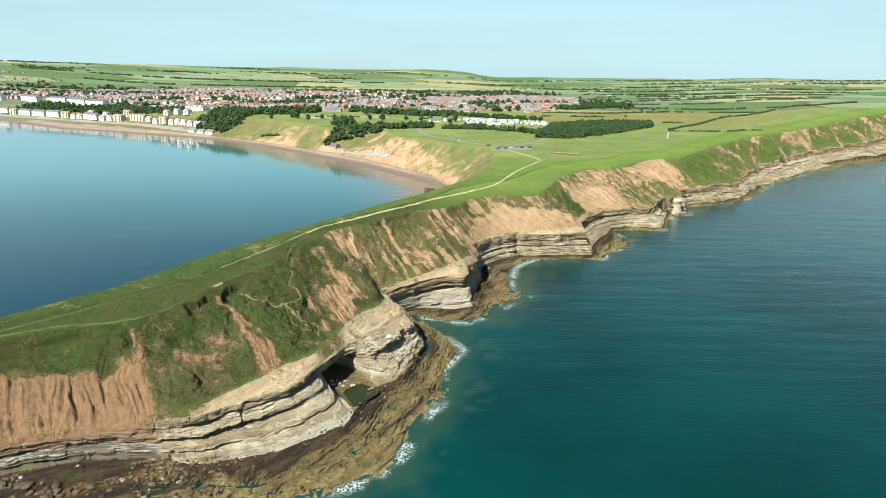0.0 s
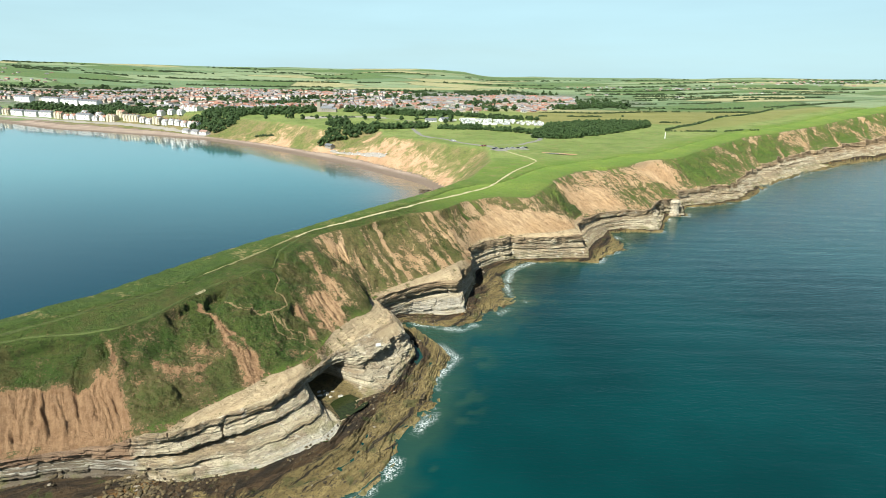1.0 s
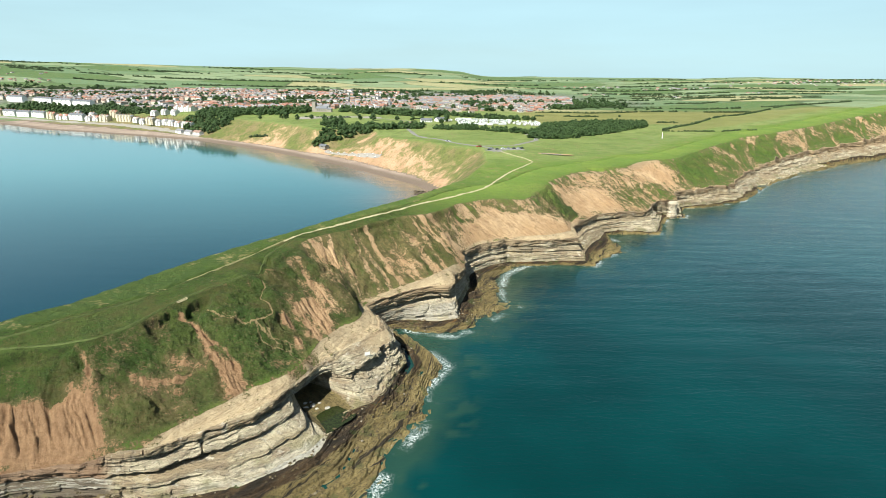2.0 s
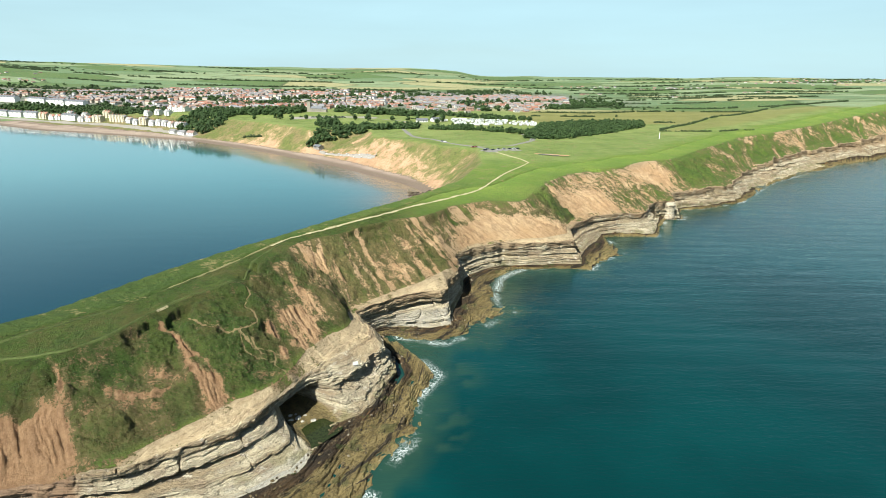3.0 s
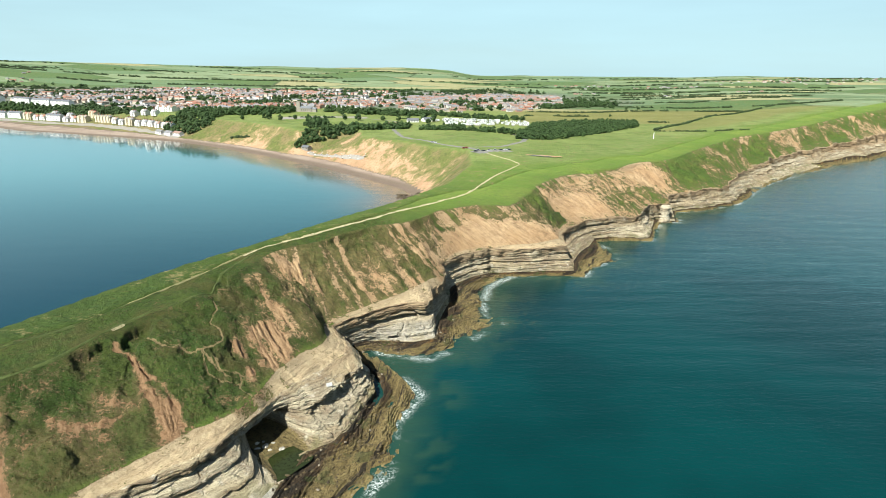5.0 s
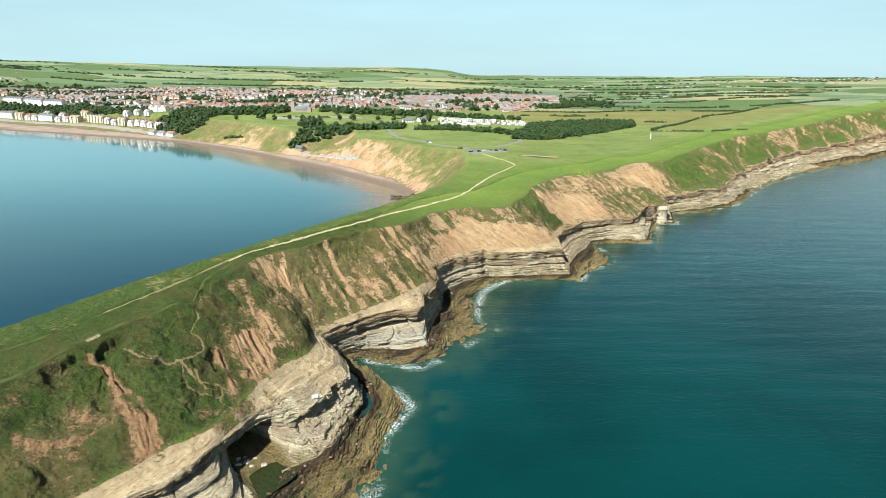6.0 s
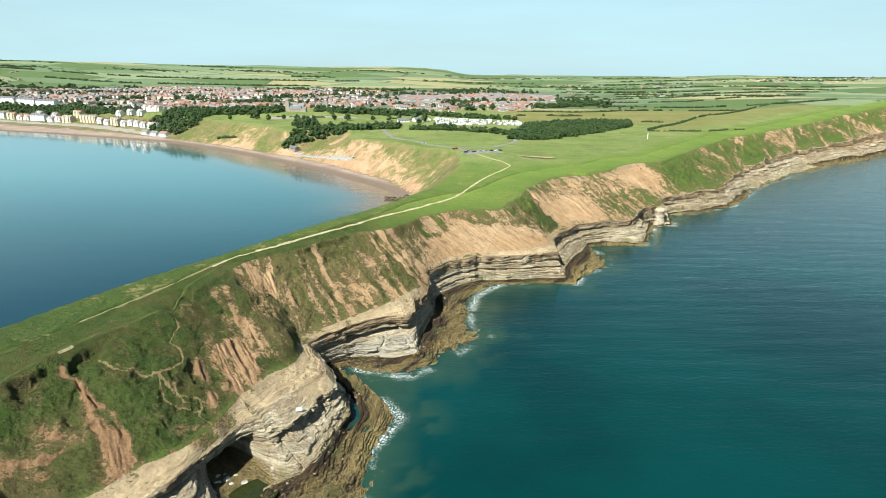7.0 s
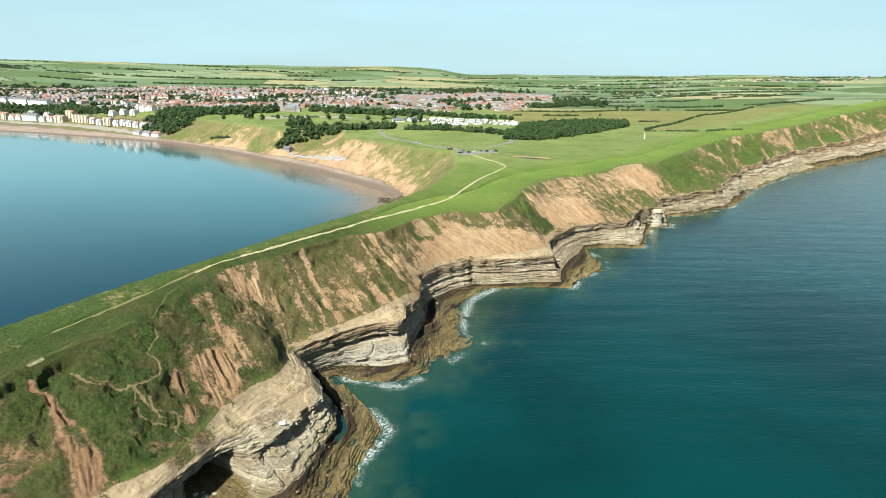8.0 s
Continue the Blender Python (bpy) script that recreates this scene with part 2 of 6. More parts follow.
    weed = n.mix(n.math("MULTIPLY", n.noise(0.10, 6, 0.62, along, 0.56, 0.63), 0.85), weed, (0.185, 0.098, 0.030))
    weed = n.mix(n.math("MULTIPLY", n.noise(0.11, 6, 0.66, low=0.56, high=0.64), 0.8), weed, (0.060, 0.072, 0.018))
    spread = n.math("ADD", apron, n.math("MULTIPLY", n.math("SUBTRACT", n.noise(0.10, 6, 0.62, along, 0.2, 0.8), 0.5), 0.55))
    spread = n.math("SUBTRACT", spread, n.math("MULTIPLY", n.ramp(along_coast, 40, 100, 1.0, 0.0), 0.30))
    platform = n.mix(n.ramp(spread, 0.29, 0.42), weed, ochre)
    platform = n.mix(n.noise(0.34, 6, 0.7, along, 0.54, 0.60), platform, (0.026, 0.020, 0.012))
    platform = n.mix(n.math("MULTIPLY", n.noise(1.6, 6, 0.72, low=0.52, high=0.66), 0.55), platform, (0.030, 0.024, 0.015))
    edge = n.math("MULTIPLY", n.math("SUBTRACT", n.noise(0.25, 6, 0.68, low=0.2, high=0.8), 0.5), 0.9)
    fine = n.math("MULTIPLY", n.math("SUBTRACT", n.noise(1.3, 6, 0.7, low=0.2, high=0.8), 0.5), 0.75)
    edge = n.math("ADD", edge, fine)
    patchy = n.math("ADD", clay, edge)
    c = n.mix(n.ramp(patchy, 0.20, 0.52), grass, n.mix(n.noise(0.9, 6, 0.7), (0.150, 0.112, 0.052), (0.088, 0.082, 0.026)))
    c = n.mix(n.ramp(patchy, 0.52, 0.70), c, earth)
    c = n.mix(n.ramp(n.math("ADD", track, n.math("MULTIPLY", edge, 0.8)), 0.40, 0.65), c, (0.270, 0.198, 0.100))
    c = n.mix(n.ramp(n.math("ADD", rock, n.math("MULTIPLY", edge, 0.5)), 0.42, 0.58), c, stone)
    c = n.mix(n.ramp(n.math("ADD", shore, n.math("MULTIPLY", edge, 0.4)), 0.42, 0.58), c, platform)
    height = n.math("ADD", n.math("MULTIPLY", n.noise(0.9, 6, 0.7, low=0.2, high=0.8), 0.8), n.math("MULTIPLY", n.noise(4.0, 4, low=0.2, high=0.8), 0.40))
    height = n.math("ADD", height, n.math("MULTIPLY", n.math("MULTIPLY", streak, n.math("MULTIPLY", clay, n.ramp(apron, 0.1, 0.5, 1.0, 0.0))), 0.30))
    height = n.math("SUBTRACT", height, n.math("MULTIPLY", n.math("MULTIPLY", thin, n.ramp(rock, 0.6, 0.95)), 0.5))
    height = n.math("MULTIPLY", height, n.math("MAXIMUM", n.ramp(apron, 0.4, 0.9, 1.0, 0.35), rock))
    n.bump(height, 1.0, 0.9)
    return n.done(c)


def land_material():
    """Pasture and fields of the mainland; cover holds clay, sand, town ground and mown park grass."""
    n = Nodes("land", 0.9)
    clay, sand, town, park = n.cover()
    v = n.tree.nodes.new("ShaderNodeTexVoronoi")
    v.feature = "F1"
    n.put(v.inputs["Vector"], n.stretch((0.0024, 0.0048, 0.0)))
    v.inputs["Scale"].default_value = 1.0
    sep = n.tree.nodes.new("ShaderNodeSeparateColor")
    n.tree.links.new(v.outputs["Color"], sep.inputs[0])
    # Far crops tinted pale blue-green, with distance haze put into their colour.
    fields = n.mix(n.ramp(sep.outputs[0], 0.2, 0.8), (0.108, 0.165, 0.082), (0.195, 0.242, 0.135))
    fields = n.mix(n.ramp(sep.outputs[1], 0.72, 0.78), fields, (0.288, 0.264, 0.136))
    fields = n.mix(n.ramp(sep.outputs[2], 0.75, 0.8), fields, (0.072, 0.120, 0.040))
    line = n.tree.nodes.new("ShaderNodeTexVoronoi")
    line.feature = "DISTANCE_TO_EDGE"
    n.put(line.inputs["Vector"], n.stretch((0.0024, 0.0048, 0.0)))
    line.inputs["Scale"].default_value = 1.0
    fields = n.mix(n.ramp(line.outputs["Distance"], 0.012, 0.028, 0.9, 0.0), fields, (0.036, 0.060, 0.024))
    fields = n.mix(n.math("MULTIPLY", n.noise(0.02, 4), 0.3), fields, (0.104, 0.136, 0.040))
    grass, bright = turf_colours(n)
    split_place = n.tree.nodes.new("ShaderNodeSeparateXYZ")
    n.put(split_place.inputs[0], n.position)
    own_y = split_place.outputs[1]
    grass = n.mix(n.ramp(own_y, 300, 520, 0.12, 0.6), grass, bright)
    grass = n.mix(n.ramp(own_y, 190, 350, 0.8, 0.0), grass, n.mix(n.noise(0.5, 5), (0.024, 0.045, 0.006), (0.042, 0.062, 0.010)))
    lawn = n.mix(n.noise(0.012, 5), (0.136, 0.174, 0.044), (0.176, 0.208, 0.062))
    lawn = n.mix(n.math("MULTIPLY", n.noise(0.045, 6, 0.68, low=0.46, high=0.64), 0.55), lawn, (0.068, 0.100, 0.018))
    lawn = n.mix(n.math("MULTIPLY", n.noise(0.16, 5, 0.65, low=0.45, high=0.7), 0.5), lawn, (0.084, 0.132, 0.022))
    turf = n.tree.nodes.new("ShaderNodeVertexColor")
    turf.layer_name = "turf"
    own = n.tree.nodes.new("ShaderNodeSeparateColor")
    n.tree.links.new(turf.outputs[0], own.inputs[0])
    grass = n.mix(own.outputs[0], grass, lawn)
    crop = n.mix(n.noise(0.02, 5), (0.140, 0.140, 0.040), (0.180, 0.172, 0.054))
    grass = n.mix(own.outputs[1], grass, crop)
    rough = n.mix(n.noise(0.05, 6, 0.65, low=0.4, high=0.62), (0.108, 0.120, 0.032), (0.172, 0.132, 0.060))
    rough = n.mix(n.math("MULTIPLY", n.noise(0.35, 5, 0.7, low=0.48, high=0.64), 0.7), rough, (0.048, 0.060, 0.018))
    grass = n.mix(own.outputs[2], grass, rough)
    near = n.mix(park, grass, fields)
    earth = n.mix(n.noise(0.05, 4), (0.310, 0.195, 0.112), (0.385, 0.260, 0.155))
    earth = n.mix(n.math("MULTIPLY", n.noise(0.5, 5, low=0.45, high=0.7), 0.7), earth, (0.264, 0.152, 0.080))
    beach = n.mix(n.noise(0.03, 4), (0.240, 0.180, 0.140), (0.296, 0.232, 0.180))
    beach = n.mix(n.ramp(sand, 0.78, 0.97), (0.148, 0.112, 0.083), beach)
    streets = n.mix(n.noise(0.05, 4), (0.060, 0.088, 0.036), (0.176, 0.168, 0.152))
    edge = n.math("MULTIPLY", n.math("SUBTRACT", n.noise(0.1, 6, 0.65, low=0.2, high=0.8), 0.5), 0.9)
    edge = n.math("ADD", edge, n.math("MULTIPLY", n.math("SUBTRACT", n.noise(0.6, 5, 0.65, low=0.2, high=0.8), 0.5), 0.5))
    c = n.mix(town, near, streets)
    patchy = n.math("ADD", clay, edge)
    c = n.mix(n.ramp(patchy, 0.12, 0.45), c, (0.176, 0.148, 0.060))
    c = n.mix(n.ramp(patchy, 0.40, 0.70), c, earth)
    c = n.mix(n.ramp(sand, 0.3, 0.7), c, beach)
    n.bump(n.math("ADD", n.noise(0.5, 6, 0.7, low=0.2, high=0.8), n.math("MULTIPLY", n.noise(0.09, 4, low=0.2, high=0.8), 2.0)), 0.7, 0.8)
    return n.done(c)


def water_material():
    """Sea water; cover holds the shallows with the bay's painted sky sheen, the calm of the bay and the silt that the
    beach gives it.
    """
    n = Nodes("sea_water", 0.12)
    shallow_and_sheen, calm, silt, surf = n.cover()
    n.put(n.bsdf.inputs["Specular IOR Level"], n.ramp(calm, 0, 1, 0.55, 1.0))
    n.bsdf.inputs["IOR"].default_value = 1.33
    n.put(n.bsdf.inputs["Roughness"], n.ramp(calm, 0, 1, 0.09, 0.05))
    deep = n.mix(n.noise(0.012, 3), (0.0012, 0.0225, 0.022), (0.0018, 0.033, 0.032))
    deep = n.mix(calm, deep, (0.003, 0.030, 0.043))
    c = n.mix(shallow_and_sheen, deep, n.mix(calm, (0.034, 0.066, 0.034), (0.022, 0.125, 0.140)))
    c = n.mix(silt, c, (0.165, 0.122, 0.096))
    lace = n.noise(1.3, 7, 0.74, low=0.46, high=0.62, distort=0.9)
    burst = n.noise(0.06, 3, low=0.46, high=0.60)
    foam = n.math("MULTIPLY", n.math("MULTIPLY", lace, burst), surf, True)
    c = n.mix(foam, c, (0.75, 0.78, 0.76))
    swell = n.noise(0.05, 3, 0.5, n.stretch((0.35, 1.6, 1.0)), 0.2, 0.8)
    chop = n.noise(0.5, 4, 0.6, n.stretch((0.5, 1.4, 1.0)), 0.2, 0.8)
    h = n.math("ADD", n.math("MULTIPLY", swell, 0.8), n.math("MULTIPLY", chop, 0.30))
    h = n.math("MULTIPLY", h, n.ramp(calm, 0, 1, 1.0, 0.12))
    n.bump(h, 0.42, 0.5)
    return n.done(c)


COAST, LAND, WATER = coast_material(), land_material(), water_material()

# ================= plan of the coast =================
# Stations along the seaward cliffs: x, y, z of the crest, the brink, the toe of the clay, the rim of the rock, its foot and the edge of the water.
CREST = [
    (-168, 145, 31), (-137, 170, 33), (-121, 182, 34), (-113, 190, 34), (-109, 195, 34), (-103, 202, 34.2), (-96, 209, 34.4), (-92, 213, 34.5),
    (-86, 226, 35), (-79, 240, 35.5), (-75, 248, 35.7), (-71, 256, 36), (-68, 264, 36.2), (-65, 272, 36.5), (-62, 278, 36.7), (-60, 281, 36.8),
    (-58, 284, 37), (-53, 290, 37), (-49, 294, 37), (-44, 302, 37), (-38.8, 309.2, 37.1), (-31, 320, 37.3), (-24.4, 330.8, 37.4), (-20, 338, 37.4),
    (-16.5, 343, 37.4), (-13.5, 347, 37.4), (-10, 352, 37.4), (-8.3, 354.2, 37.4), (-1.6, 366.2, 37.4), (4, 377, 37.4), (11, 390, 37.4)]
CREST += [
    (28, 412, 37), (45, 425, 36.5), (52.5, 437.5, 36.2), (60, 450, 36), (67.2, 465, 36), (72, 475, 36), (95, 512, 35.5), (128, 540, 35.5),
    (140, 548.8, 35.5), (158, 562, 35.5), (171.5, 578, 35.5), (185, 594, 35.5), (222, 612, 35.5), (298, 706, 36.5), (380, 799, 38.5), (452, 855, 41.5),
    (540, 930, 44.5), (690, 1075, 50), (870, 1235, 56), (1110, 1450, 62)]
BRINK = [
    (-163, 138, 30), (-132, 163, 31), (-115, 172, 31), (-104, 175, 31), (-98, 178, 31.5), (-92, 188, 32.2), (-86, 201, 33), (-82, 208, 33.5),
    (-76, 217, 34), (-70, 226, 34.3), (-67, 232, 34.5), (-64, 238, 35), (-62, 248, 35.3), (-60, 258, 35.5), (-56, 269, 35.8), (-54, 276, 36),
    (-52, 280, 36), (-47, 286, 36), (-42, 292, 35.8), (-36, 299, 35.5), (-31.6, 304.6, 35.7), (-25, 313, 36), (-17.8, 320.8, 36), (-13, 326, 36),
    (-9, 328.5, 35.8), (-5.5, 331, 35.5), (-2, 333, 35.3), (0.5, 335, 35.1), (7.7, 345, 35), (14, 356, 35), (21, 366, 35)]
BRINK += [
    (42, 379, 35), (63, 388, 33), (71, 404, 33.5), (79, 420, 34), (85.6, 436.8, 34.6), (90, 448, 35), (115, 490, 34), (145, 515, 34),
    (155.8, 523.4, 34), (172, 536, 34), (187.5, 553, 34), (203, 570, 34), (238, 590, 34), (314, 685, 35), (397, 780, 37), (471, 830, 40),
    (562, 903, 43), (716, 1044, 48), (895, 1202, 53), (1120, 1405, 59)]
TOE = [
    (-150, 125, 10), (-121, 143.5, 9.5), (-102, 150, 10), (-88, 152, 11.5), (-81, 152.8, 13.5), (-72, 155.2, 14), (-65.6, 162.6, 14), (-57, 173, 14.5),
    (-52, 179.5, 15), (-47, 183.5, 15.3), (-42.3, 188.5, 15.7), (-38.5, 198.5, 16.5), (-35.9, 208.5, 17.5), (-31.2, 220.5, 17.5), (-25, 230, 17), (-24.5, 237, 16.5),
    (-26.5, 244, 16), (-28, 251, 15.5), (-22.5, 258.5, 15.8), (-16, 264.5, 16), (-8, 272.5, 16.5), (0, 279, 17), (6, 286, 17.5), (10, 291, 18),
    (14, 297, 18), (18, 303.5, 17), (18.5, 311, 16), (18, 322, 16), (21.5, 337.5, 16), (30, 349.5, 16), (46, 358.5, 16)]
TOE += [
    (75, 365, 16), (91, 378, 15.5), (94.2, 395, 15.5), (100, 409, 16), (108, 421, 15.5), (119, 435, 15.3), (139, 446, 15.5), (163, 460, 15.5),
    (176, 483, 15), (188, 493, 15), (203, 502, 15), (211, 529, 15.5), (243, 550, 15.5), (279, 572, 15.5), (367, 690, 17),
    (475, 798, 20), (573, 882, 22), (661, 940, 26), (813, 1073, 30), (1035, 1275, 34)]
RIM = [
    (-150, 123, 8), (-121.6, 141.9, 8), (-101.8, 148.4, 8.5), (-88.7, 149.9, 9.5), (-80.5, 150.5, 12.5), (-72, 152.2, 12.5), (-63.9, 157.3, 12.5), (-55, 164.5, 12.5),
    (-48.5, 168.5, 12.5), (-44, 176, 13), (-40.5, 186, 13.2), (-36, 197, 13), (-29.4, 205.8, 13), (-20.5, 217.5, 13), (-15, 229, 13.3), (-16.5, 238, 13.3),
    (-22, 246, 13.5), (-25.5, 251, 14), (-20, 256, 15), (-14.4, 261, 15), (-6.4, 268.8, 15), (2.3, 274.5, 14.5), (11, 276.5, 13.8), (13.5, 283, 14),
    (15, 292, 14.5), (19.5, 302, 15), (20.5, 311, 15), (19.5, 322, 15.3), (22.5, 335, 15.3), (31, 346.5, 15.3), (47, 356, 15)]
RIM += [
    (76, 360, 14.3), (93.5, 370, 14), (95.6, 390, 14.5), (101, 405, 15), (110, 417, 14.5), (121, 431, 14), (140, 440, 14), (164, 449, 13),
    (178, 476, 13.5), (189, 487, 13.5), (205, 496, 13), (214, 524, 14), (246, 543, 14), (283, 566, 14), (368, 682, 15),
    (471, 785, 18), (558, 849, 20), (648, 909, 23), (800, 1038, 26), (1020, 1238, 30)]
FOOT = [
    (-149, 119, 2), (-121, 139.4, 2), (-102.2, 147, 2), (-87, 148, 2), (-78, 146.5, 2), (-69.9, 145, 2), (-61, 146.8, 2), (-50, 151, 2),
    (-40, 158, 2), (-32, 166, 2), (-28, 176, 2.3), (-25, 187.5, 2.5), (-15.6, 193.7, 2.3), (-10.2, 209.4, 2), (-7.4, 224.6, 2), (-9, 236, 1.8),
    (-15.5, 248, 1.8), (-20.5, 256.5, 2), (-16, 261, 2.5), (-10, 263.5, 2.5), (-4, 263.5, 2.5), (6, 262.5, 2.5), (15.5, 265.5, 2.5), (15.8, 271, 2.5),
    (16, 281, 2.5), (20, 300, 2.3), (22.5, 309, 2.3), (22, 321, 2.5), (27.5, 336, 2.5), (37, 347, 2.3), (48, 354, 2)]
FOOT += [
    (78, 357, 2), (96, 359, 2), (99.5, 374, 2), (106.8, 392.2, 2), (118, 410, 2), (127, 428, 1.5), (142, 433, 1.5), (166, 432, 1),
    (183, 470, 1), (193, 490, 1), (207, 487, 1), (219, 522, 1), (249, 532, 1), (290, 560, 1), (374, 672, 1),
    (476, 772, 2), (565, 838, 3), (662, 898, 3), (812, 1022, 3), (1034, 1222, 3)]
EDGE = [
    (-140, 82), (-103, 103), (-76, 117), (-62, 124), (-50, 130), (-42, 132), (-33, 134), (-26, 137),
    (-18, 142), (-11, 150), (-8, 163), (0, 180), (4.5, 192), (2, 207), (10.2, 224), (3.2, 235),
    (-4, 247.5), (-11, 258), (-9, 259), (-5, 255.5), (2, 252.5), (14, 252), (25, 260.5), (35, 276),
    (46, 287), (41, 299), (40, 308), (41, 316), (45.5, 335), (53, 345), (60, 352)]
EDGE += [
    (80, 353), (101.6, 353), (110, 370), (129, 384), (131.5, 400), (129, 424), (144, 430), (168, 430),
    (186, 467), (197, 486), (210, 483), (222, 518), (252, 527), (293, 555), (380, 660),
    (470, 738), (566, 812), (652, 870), (790, 985), (1010, 1185)]
# Bare earth on the clay slope: near the brink, half way down and at its toe.
BARE = [
    (0.1, 0.85, 1.0), (0.1, 0.85, 1.0), (0.1, 0.85, 1.0), (0.1, 0.62, 1.0), (0.1, 0.3, 0.7), (0.1, 0.2, 0.2), (0.1, 0.2, 0.15), (0.1, 0.12, 0.15),
    (0.1, 0.1, 0.15), (0.1, 0.1, 0.15), (0.1, 0.1, 0.15), (0.1, 0.12, 0.2), (0.1, 0.25, 0.35), (0.12, 0.34, 0.42), (0.2, 0.4, 0.34), (0.34, 0.46, 0.3),
    (0.42, 0.5, 0.36), (0.46, 0.52, 0.5), (0.46, 0.52, 0.5), (0.46, 0.5, 0.46), (0.4, 0.46, 0.38), (0.4, 0.5, 0.4), (0.42, 0.54, 0.5), (0.42, 0.58, 0.62),
    (0.42, 0.6, 0.7), (0.4, 0.62, 0.75), (0.4, 0.66, 0.8), (0.4, 0.72, 0.85), (0.42, 0.8, 0.92), (0.4, 0.88, 0.97)]
BARE += [
    (0.42, 0.94, 0.98), (0.5, 0.98, 1.0), (0.5, 0.9, 0.97), (0.3, 0.5, 0.9), (0.1, 0.25, 0.7), (0.4, 0.64, 0.91), (0.6, 0.95, 0.97), (0.65, 0.92, 0.95),
    (0.6, 0.75, 0.6), (0.64, 0.75, 0.5), (0.8, 0.85, 0.5), (0.95, 0.98, 0.6), (0.9, 0.95, 0.7), (0.2, 0.3, 0.45), (0.35, 0.45, 0.25),
    (0.25, 0.4, 0.2), (0.4, 0.35, 0.2), (0.35, 0.3, 0.3), (0.4, 0.4, 0.5), (0.3, 0.4, 0.5), (0.3, 0.4, 0.5)]
# Slips of bare clay in the turf and worn tracks down the slope: places along each, its half width and how bare it is.
SLIPS = [
    (((-80, 201), (-75, 198), (-70, 195), (-67, 193)), 1.2, 1.0), (((-67, 193), (-61, 189), (-55, 182)), 1.3, 0.7),
    (((-71, 192), (-66, 188), (-61, 184)), 2.2, 0.62), (((-61, 184), (-56, 180), (-54, 178)), 2.3, 0.75), (((-57, 180), (-57.5, 175)), 2.4, 0.7),
    (((-49, 213), (-46, 222), (-43, 229)), 3.2, 0.55), (((-38, 228), (-38, 214), (-42, 205)), 3.2, 0.55), (((-43, 229), (-37, 215)), 4.2, 0.55),
    (((-84, 172), (-78, 172.5), (-70, 178), (-66, 187)), 1.1, 0.5), (((-82, 171), (-75, 171), (-71, 174)), 2.2, 0.18), (((-77, 183), (-72, 184)), 3.0, 0.35),
    (((-55, 255), (-43, 240), (-35, 234)), 2.6, 0.6), (((-45, 273), (-35, 270), (-28, 261), (-25, 255)), 3.4, 0.7)]
SLIPS += [
    (((-134, 162), (-131, 157), (-130, 152)), 1.2, 0.6), (((-101, 176), (-96, 172), (-94, 168)), 0.8, 0.7), (((-105, 167), (-99, 165)), 1.8, 0.5),
    (((212, 556), (205, 540)), 16, 0.45), (((93, 439), (100, 430)), 8, 0.35), (((250, 580), (246, 566)), 12, -0.5), (((100, 405), (96, 412)), 9, -0.5)]
TRACKS = [
    ((-63, 233), (-61, 230), (-60, 221), (-56, 219), (-54, 214), (-58, 207)), ((-69, 206), (-58, 207), (-52, 203), (-46, 204), (-44, 201), (-44, 198), (-40, 196)),
    ((-58, 207), (-54, 200), (-47, 199), (-44, 200)), ((-54, 206), (-49, 201), (-46, 202)), ((-75, 209), (-71, 205), (-66, 205)), ((-46, 204), (-42, 203), (-40, 205))]
# Fresh scarps in the turf, with the ground fallen away on the right of each line: places along it, its drop and how far down it fades.
SCARPS = [
    (((-90, 191), (-86, 196), (-84.5, 200), (-80, 202), (-80.5, 206), (-79, 210), (-75, 213)), 2.6, 7), (((-64, 252), (-62, 247), (-60, 243), (-63, 238), (-60, 234)), 3.0, 5),
    (((-38, 297), (-33, 302), (-28, 309), (-22, 315), (-16, 323)), 2.2, 6), (((-134, 163), (-126, 164.5), (-112, 172.5), (-101, 176)), 1.6, 6), (((-90, 178), (-83, 180), (-80, 177)), 1.6, 4),
    (((-101, 176), (-97, 173), (-95, 167)), 1.8, 4), (((130, 520), (150, 521), (178, 543), (205, 570)), 2.5, 12)]
# The bay side, from the point round to the town: water's edge, cliff foot and cliff top.
BAY_WATER = [(-225, 150), (-185, 195), (-150, 240), (-128, 280), (-100, 325), (-68, 372), (-40, 430), (-20, 490), (-5, 551), (-2, 585), (-13, 612), (-42, 652), (-77, 697),
             (-108, 738), (-157, 789), (-257, 890), (-371, 982), (-481, 1036), (-600, 1088), (-722, 1134), (-948, 1294), (-1500, 1520), (-2600, 1700), (-4900, 1800)]
BAY_FOOT = [(-205, 148), (-176, 190), (-146, 232), (-124, 272), (-96, 315), (-60, 362), (-30, 418), (-12, 490), (8, 590), (-19, 656), (-54, 702), (-95, 760),
            (-150, 822), (-185, 846), (-241, 904), (-298, 951), (-370, 1003), (-495, 1091), (-726, 1215), (-974, 1331), (-1510, 1550), (-2600, 1740), (-4900, 1850)]
BAY_TOP = [(-173, 143, 30.5), (-145, 172, 32.5), (-118, 204, 34), (-95, 244, 35.5), (-67, 284, 37), (-30, 342, 37.6), (3, 394, 37.3), (28, 450, 36), (52, 555, 35), (52, 632, 36),
           (18, 668, 35), (-20, 722, 34), (-70, 790, 32), (-85, 880, 30), (-140, 880, 31), (-165, 872, 31), (-215, 935, 32), (-270, 985, 32), (-335, 1060, 30),
           (-470, 1150, 26), (-690, 1300, 24), (-950, 1420, 26), (-1500, 1640, 28), (-2600, 1850, 30), (-4900, 1950, 30)]
